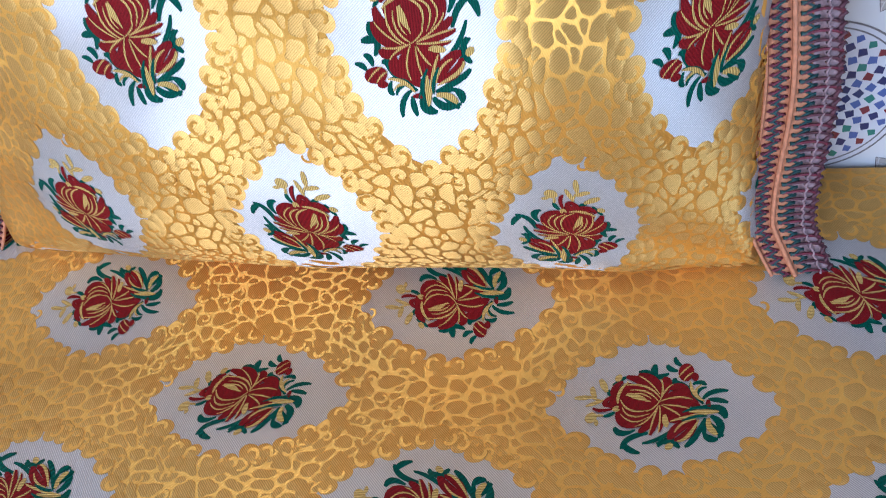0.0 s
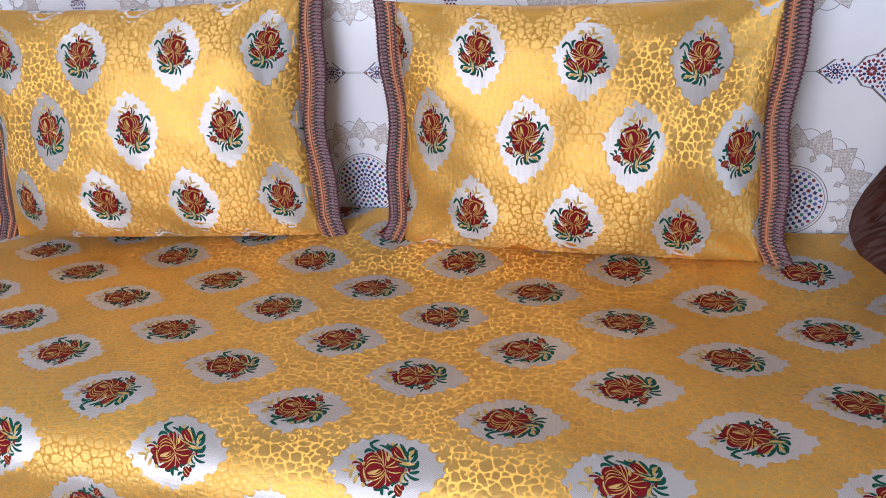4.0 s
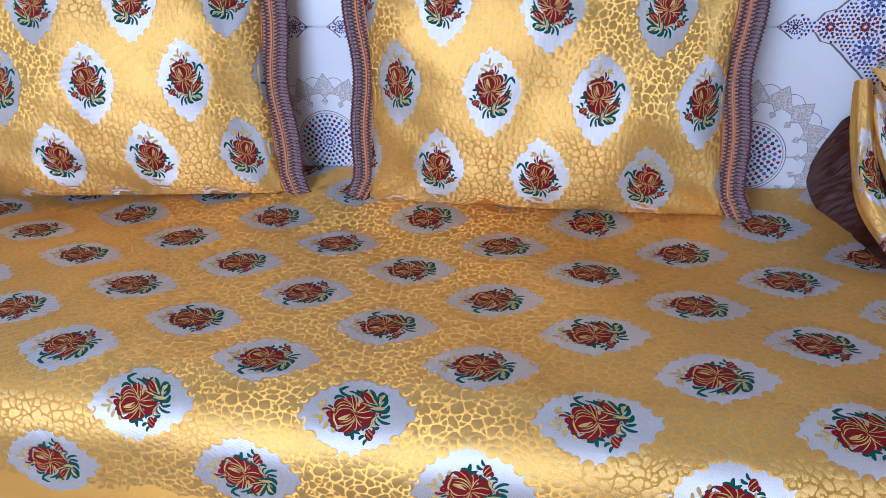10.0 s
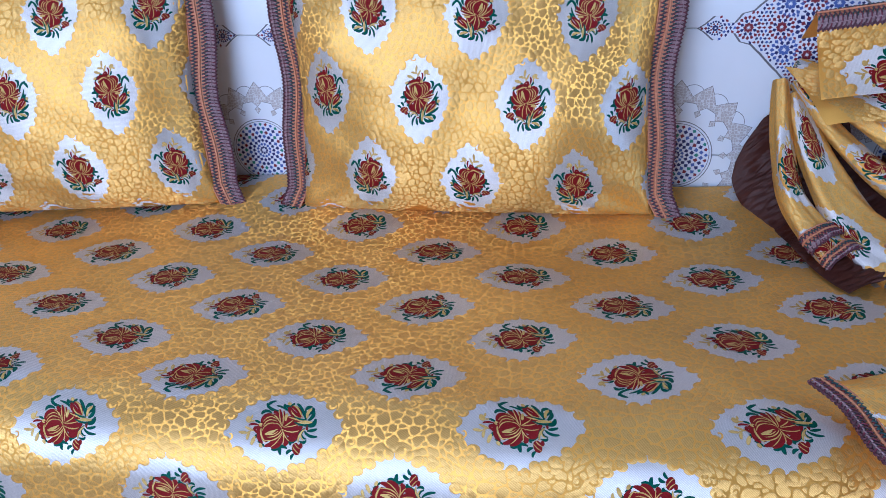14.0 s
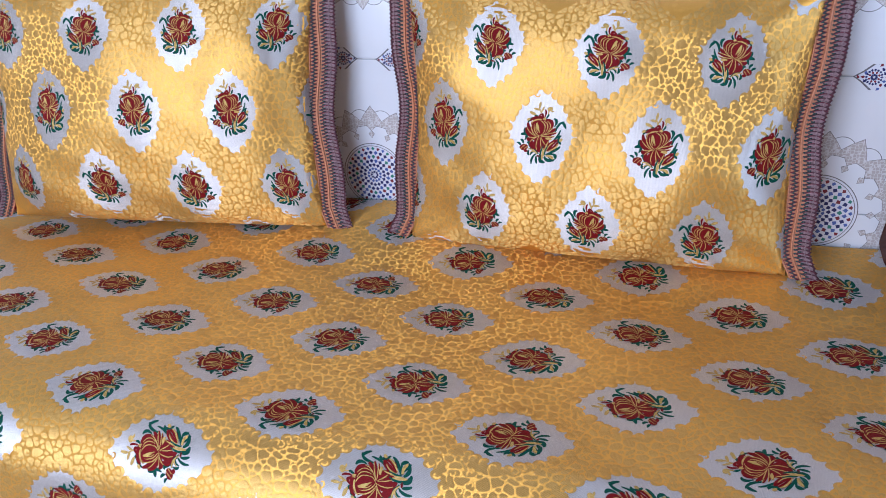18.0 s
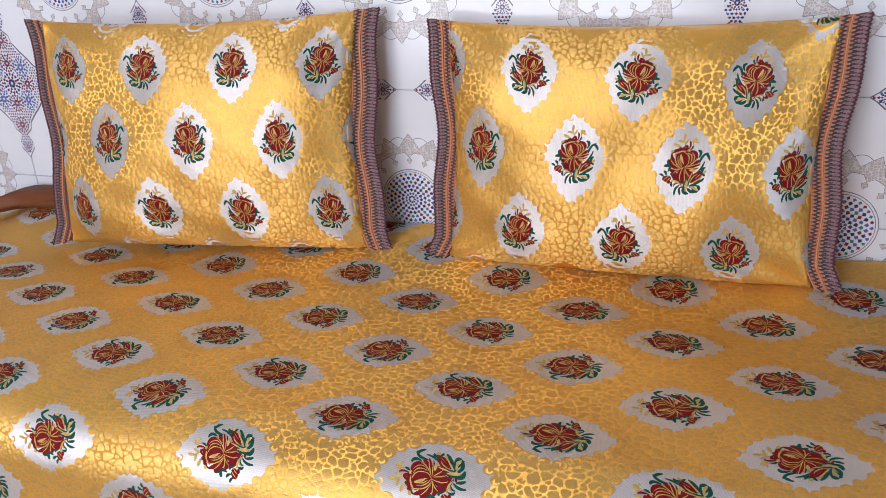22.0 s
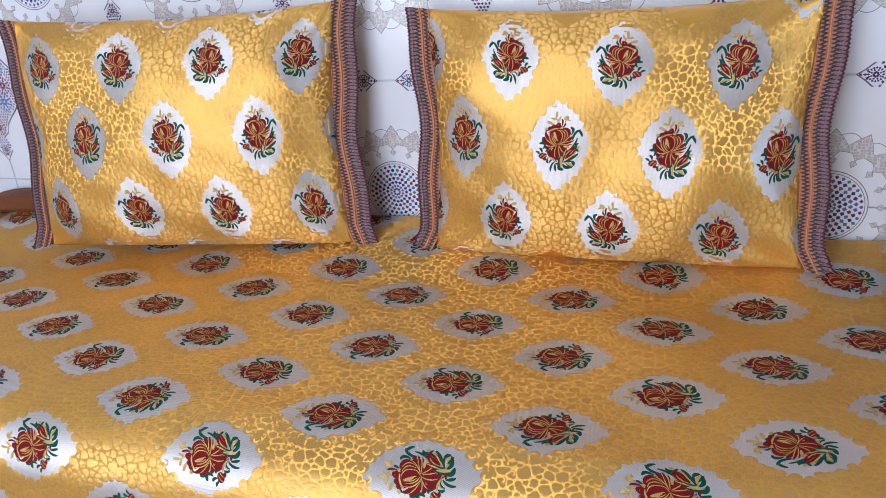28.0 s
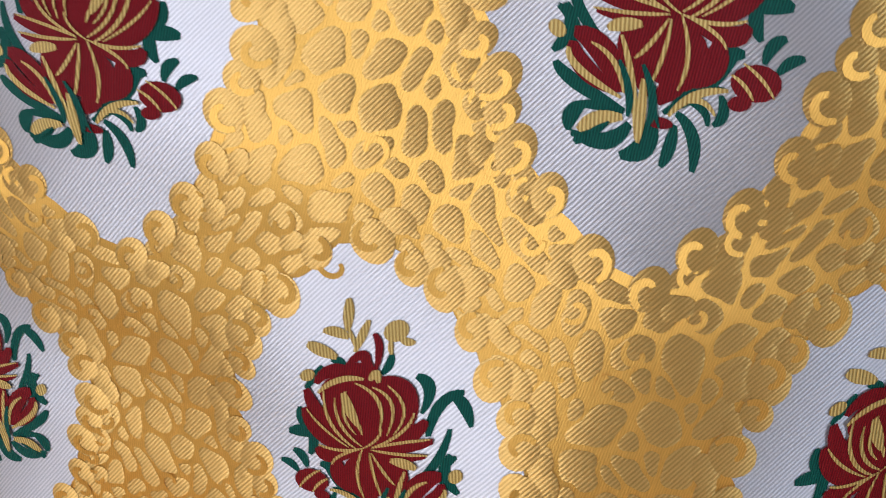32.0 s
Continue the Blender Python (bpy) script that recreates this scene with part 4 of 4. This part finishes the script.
def pillow(name, m, wide, high, front, origin, slant, mirror_first, label, seed, group="cushions along the wall", sides=(-1, 1), hang=0.012, trim=0.048):
    thing = tagged(new(name), label, "cushion", group)
    shape = pillow_shape(wide, high, front, seed)
    surf = with_normals(shape)
    pr, qr = (-wide * SPAN_P, wide * SPAN_P), (-high * SPAN_Q, high * SPAN_Q)
    part("front_cover", grid_sheet(surf, pr, qr, 72, 54, GOLD_GROUND, "front_cover"), None, thing)

    def back(pq):
        v = shape(np.asarray(pq) * (-1, 1))
        v[:, 1] *= -0.62
        return v

    part("back_cover", grid_sheet(with_normals(back), pr, qr, 32, 24, GOLD_GROUND, "back_cover"), None, thing)
    dress(thing, surf, pr, qr, origin, mirror_first, lambda p, q: True, slant)
    for side in sides:
        def lay(u, w, h, side=side):
            t = (u / high) * 2 - 1
            q = math.asin(max(-1, min(1, t * math.sin(BEND_Q)))) / BEND_Q * high * SPAN_Q
            e = shape(np.array([(side * wide * SPAN_P, q)]))[0]
            flare = 0.012 * max(0, -t - 0.82) / 0.18
            x = e[0] + side * (w + flare - 0.004) - side * 0.004 * math.sin(t * 7 + seed)
            return Vector((x, e[1] - 0.007 + 0.30 * w - h - 0.020 * max(0, -t - 0.8), e[2] - hang * max(0, -t - 0.9) * w / 0.05 * 4 + 0.10 * w * t))

        braid(thing, lay, high, trim)
    thing.matrix_world = m
    return thing


pillow("back_cushion", pose(-0.245, 0.486, 0.689, -5.5, 0, 0), 0.63, 0.442, 0.088, (-0.072, 0.0036), -0.050, True,
       "plump yellow brocade cushion with braided sides, leaning on the wall", 1.0)
pillow("back_cushion", pose(-1.072, 0.446, 0.700, -8, 0, 8.7), 0.65, 0.46, 0.096, (0.017, 0.003), 0.0, True,
       "yellow brocade cushion with braided sides, turned slightly from the wall", 2.2)

# ---- the throws heaped in the corner ----
def along(points, t):
    """Places at t (0 to 1) on a line through some points, smoothed at its corners."""
    pts = np.array(points, float)
    k = np.linspace(0, 1, len(pts))
    t = np.clip(t, 0, 1)
    return sum(np.stack([np.interp(np.clip(t + d, 0, 1), k, pts[:, c]) for c in range(3)], 1) for d in (-0.06, 0.0, 0.06)) / 3


RIM = ((0.268, 0.555, 0.630), (0.214, 0.550, 0.535), (0.224, 0.522, 0.482), (0.253, 0.471, 0.460), (0.285, 0.423, 0.457), (0.299, 0.352, 0.456), (0.313, 0.276, 0.456), (0.345, 0.220, 0.456))
NECK = ((0.400, 0.565, 0.690), (0.400, 0.560, 0.640), (0.405, 0.540, 0.590), (0.420, 0.515, 0.550), (0.440, 0.490, 0.520), (0.460, 0.440, 0.500), (0.480, 0.380, 0.480), (0.520, 0.300, 0.470))


def spline(points, n):
    """Places along a smooth line through some points."""
    pts = [Vector(p) for p in points]
    out = []
    for i in range(n):
        t = i / (n - 1) * (len(pts) - 1)
        k = min(int(t), len(pts) - 2)
        t -= k
        p0, p1, p2, p3 = pts[max(k - 1, 0)], pts[k], pts[k + 1], pts[min(k + 2, len(pts) - 1)]
        out.append(0.5 * ((2 * p1) + (p2 - p0) * t + (2 * p0 - 5 * p1 + 4 * p2 - p3) * t * t + (3 * p1 - p0 - 3 * p2 + p3) * t ** 3))
    return out


def fold_shape(points, r0, r1, length, flat, wave):
    """A rounded fold of cloth along a falling line, thin where it is gathered and wide at its foot."""
    line = np.array(spline(points, 40))
    out = np.array((-0.15, -0.72, 0.68))

    def shape(pq):
        f = np.clip(1 - pq[:, 1] / length, 0, 1)
        k = f * 39
        i = np.clip(k.astype(int), 0, 38)
        w = (k - i)[:, None]
        c = line[i] * (1 - w) + line[i + 1] * w
        d = line[i + 1] - line[i]
        d /= np.linalg.norm(d, axis=1)[:, None]
        up = out - d * (d @ out)[:, None]
        up /= np.linalg.norm(up, axis=1)[:, None]
        side = np.cross(up, d)
        r = r0 + (r1 - r0) * f ** 0.8
        a = pq[:, 0] / (r1 * 1.25)
        a = a + 0.12 * np.sin(7 * f + wave)
        rr = r * (1 + 0.10 * np.sin(3 * a + 5 * f + wave) + 0.06 * np.sin(6 * a - 8 * f + 2 * wave))
        return c + side * (rr * np.sin(a))[:, None] + up * (rr * flat * (np.cos(a) - 0.3))[:, None]

    return shape


def lining_shape(pq):
    a, b = pq[:, 0] / 0.75, np.clip(pq[:, 1] / 0.12, 0, 1)
    rim, neck = along(RIM, a), along(NECK, a)
    pos = rim + (neck - rim) * b[:, None]
    crease = np.array([noise.noise((u * 9, w * 2.2 + u * 3, 1.5)) + 0.6 * abs(noise.noise((u * 22 + w, w * 4 - u * 9, 4.0))) + 0.3 * noise.noise((u * 60, w * 9, 8.0)) for u, w in zip(a, b)])
    edge = np.sin(math.pi * b) ** 0.7
    push = ((0.014 - 0.006 * smooth(0.45, 0.65, a)) + 0.017 * crease) * edge
    return pos + push[:, None] * np.array((-0.55, -0.50, 0.66))


def rug_tube(path, radii, wobble, seed, sides=22):
    """A bundle of cloth along a path, with lengthwise creases."""
    path = [Vector(p) for p in path]
    v, f = [], []
    n = len(path)
    for i in range(n):
        d = (path[min(i + 1, n - 1)] - path[max(i - 1, 0)]).normalized()
        side = d.cross(Vector((0, 0, 1))).normalized()
        up = side.cross(d)
        for k in range(sides):
            a = 2 * math.pi * k / sides
            r = radii[i] * (1 + wobble * math.sin(5 * a + i * 0.5 + seed) + 0.6 * wobble * math.sin(9 * a - i * 0.8))
            v.append(path[i] + side * r * math.cos(a) * 1.1 + up * r * math.sin(a) * 0.85)
    for i in range(n - 1):
        for k in range(sides):
            a, b = i * sides + k, i * sides + (k + 1) % sides
            f.append((a, b, b + sides, a + sides))
    f += [tuple(range(sides))[::-1], tuple(range((n - 1) * sides, n * sides))]
    uvs = [(0.02 * (q % sides), 0.03 * (q // sides)) for q in range(len(v))]
    return v, f, uvs


throw = tagged(new("crumpled_throw"), "crumpled yellow brocade throw with brown lining, heaped on the bench", "throw")
FOLDS = (
    (((0.275, 0.520, 0.696), (0.276, 0.470, 0.613), (0.286, 0.410, 0.540), (0.316, 0.350, 0.496), (0.350, 0.300, 0.474)), 0.012, 0.027, 0.9, 0.0, 0.35, (0.02, 0.20)),
    (((0.298, 0.520, 0.672), (0.330, 0.430, 0.578), (0.374, 0.355, 0.510), (0.430, 0.270, 0.482)), 0.014, 0.045, 0.6, 1.3, 0.25, (0.0, 0.27)),
    (((0.300, 0.530, 0.690), (0.356, 0.460, 0.622), (0.420, 0.395, 0.570), (0.500, 0.330, 0.530)), 0.010, 0.022, 1.0, 2.1, 0.5, (0.01, 0.13)),
    (((0.304, 0.535, 0.706), (0.370, 0.490, 0.662), (0.440, 0.440, 0.622), (0.540, 0.380, 0.580)), 0.010, 0.022, 1.0, 3.4, 0.2, (0.03, 0.10)),
    (((0.300, 0.545, 0.716), (0.352, 0.500, 0.700), (0.430, 0.450, 0.672), (0.560, 0.400, 0.650)), 0.010, 0.026, 1.0, 4.6, 0.7, (0.0, 0.16)),
)
for points, r0, r1, flat, wave, slant, start in FOLDS:
    length = sum((Vector(u) - Vector(v)).length for u, v in zip(points, points[1:]))
    drape = with_normals(fold_shape(points, r0, r1, length, flat, wave))
    half = r1 * 1.25 * 2.1
    PR, QR = (-half, half), (0.0, length)
    part("fold", grid_sheet(drape, PR, QR, 48, 60, GOLD_GROUND, "fold"), None, throw)
    dress(throw, drape, PR, QR, start, False, lambda p, q: True, slant)
    bands = ((0.085, -0.5, 0.75), (0.030, -0.6, 0.75)) if wave == 0.0 else ((0.050, -0.1, 0.6),) if wave in (1.3, 3.4) else ()
    for q0, p0, p1 in bands:
        def lay(u, w, h, q0=q0, p0=p0 * half, drape=drape):
            pos, nor = drape(np.array([(p0 + u, q0 - w)]))
            return Vector(pos[0] + nor[0] * (h + 0.003))

        braid(throw, lay, (p1 - p0) * half, 0.036, "wine and orange braid band")
part("lining", grid_sheet(with_normals(lining_shape), (0.0, 0.75), (0.0, 0.12), 200, 48, BROWN_LINING, "lining"), None, throw, "dark brown satin lining turned outward")
part("stuffing", box_mesh("s", 0.45, 0.95, 0.43, 0.56, 0.44, 0.62, 0.05, 3), BROWN_LINING, throw)


def stack_shape(pq):
    """A cloth folded flat: up the front, over the top and back."""
    p, q = pq[:, 0], pq[:, 1]
    r = 0.022
    up = np.clip(q, 0, 0.105)
    over = np.clip(q - 0.105, 0, r * math.pi / 2)
    back = np.clip(q - 0.105 - r * math.pi / 2, 0, None)
    a = over / r
    sag = 0.006 * np.sin(p * 11 + 0.5) + 0.004 * np.sin(p * 23 + q * 30)
    y = 0.415 - 0.10 * up + r * (1 - np.cos(a)) + back + sag
    z = 0.690 + up + r * np.sin(a) - 0.8 * back + 0.006 * np.sin(p * 6) + 0.11 * p
    return np.stack([0.312 + 0.97 * p - 0.24 * up * (1 - p), y - 0.16 * p, z], 1)


folded = tagged(new("folded_cover"), "folded yellow brocade cover with a braided edge, lying on the throw", "throw")
stack = with_normals(stack_shape)
SP, SQ = (0.0, 0.62), (0.0, 0.20)
part("cloth", grid_sheet(stack, SP, SQ, 60, 50, GOLD_GROUND, "cloth"), None, folded)
dress(folded, stack, SP, SQ, (0.10, 0.030), True, lambda p, q: True, 1.35)
part("inner_fold", box_mesh("i", 0.335, 0.92, 0.450, 0.56, 0.695, 0.765, 0.02, 3), GOLD_GROUND, folded)


def lay_top(u, w, h):
    pos, nor = stack(np.array([(u, 0.150 - w)]))
    return Vector(pos[0] + nor[0] * (h + 0.003))


braid(folded, lay_top, 0.60, 0.044, "wine and orange braid along the fold")
# a second fold showing under the first


def under_shape(pq):
    p, q = pq[:, 0], pq[:, 1]
    a = np.clip(q / 0.14, 0, 1)
    y = 0.415 + 0.085 * a - 0.18 * p
    z = 0.650 + 0.070 * a + 0.05 * p + 0.006 * np.sin(p * 18 + a * 3)
    return np.stack([0.325 - 0.052 * a + 0.95 * p, y + 0.008 * np.sin(p * 34 - a * 4), z], 1)


under = with_normals(under_shape)
part("under_fold", grid_sheet(under, (0, 0.6), (0, 0.14), 70, 20, GOLD_GROUND, "under_fold"), None, folded)
dress(folded, under, (0, 0.6), (0, 0.14), (0.13, 0.06), False, lambda p, q: True, 1.2)

# ---- loose cushion on the bench ----
loose = pillow("loose_cushion", pose(0, 0, 0), 0.46, 0.30, 0.045, (0.03, 0.02), 0.4, False,
               "small yellow brocade cushion with a dark fringed edge, lying flat", 3.1, "loose cushions", (-1,), 0.0, 0.024)
loose.matrix_world = Matrix.Translation((0.500, -0.135, 0.484)) @ Matrix.Rotation(radians(12), 4, "Z") @ Matrix.Rotation(radians(-90), 4, "X")

# ---- rolled cloth in the far corner ----
ORANGE_BROWN = thread("orange_brown_cloth", (0.22, 0.065, 0.015), (0.13, 0.035, 0.010), 0.5, 0.2, 0.6, 0.0, 0.002, 20, 0.3)
roll = tagged(new("rolled_cloth"), "orange-brown rolled cloth lying on the bench against the wall", "cloth")
path = spline([(-1.78, 0.48, 0.478), (-1.70, 0.53, 0.496), (-1.60, 0.545, 0.500), (-1.50, 0.545, 0.498), (-1.40, 0.54, 0.496)], 16)
v, f, uvs = rug_tube(path, [0.012 + 0.020 * math.sin(math.pi * (i + 0.6) / 16) for i in range(16)], 0.10, 1.2)
part("cloth_roll", mesh_from("cloth_roll", v, f, [ORANGE_BROWN], uvs=uvs), None, roll)
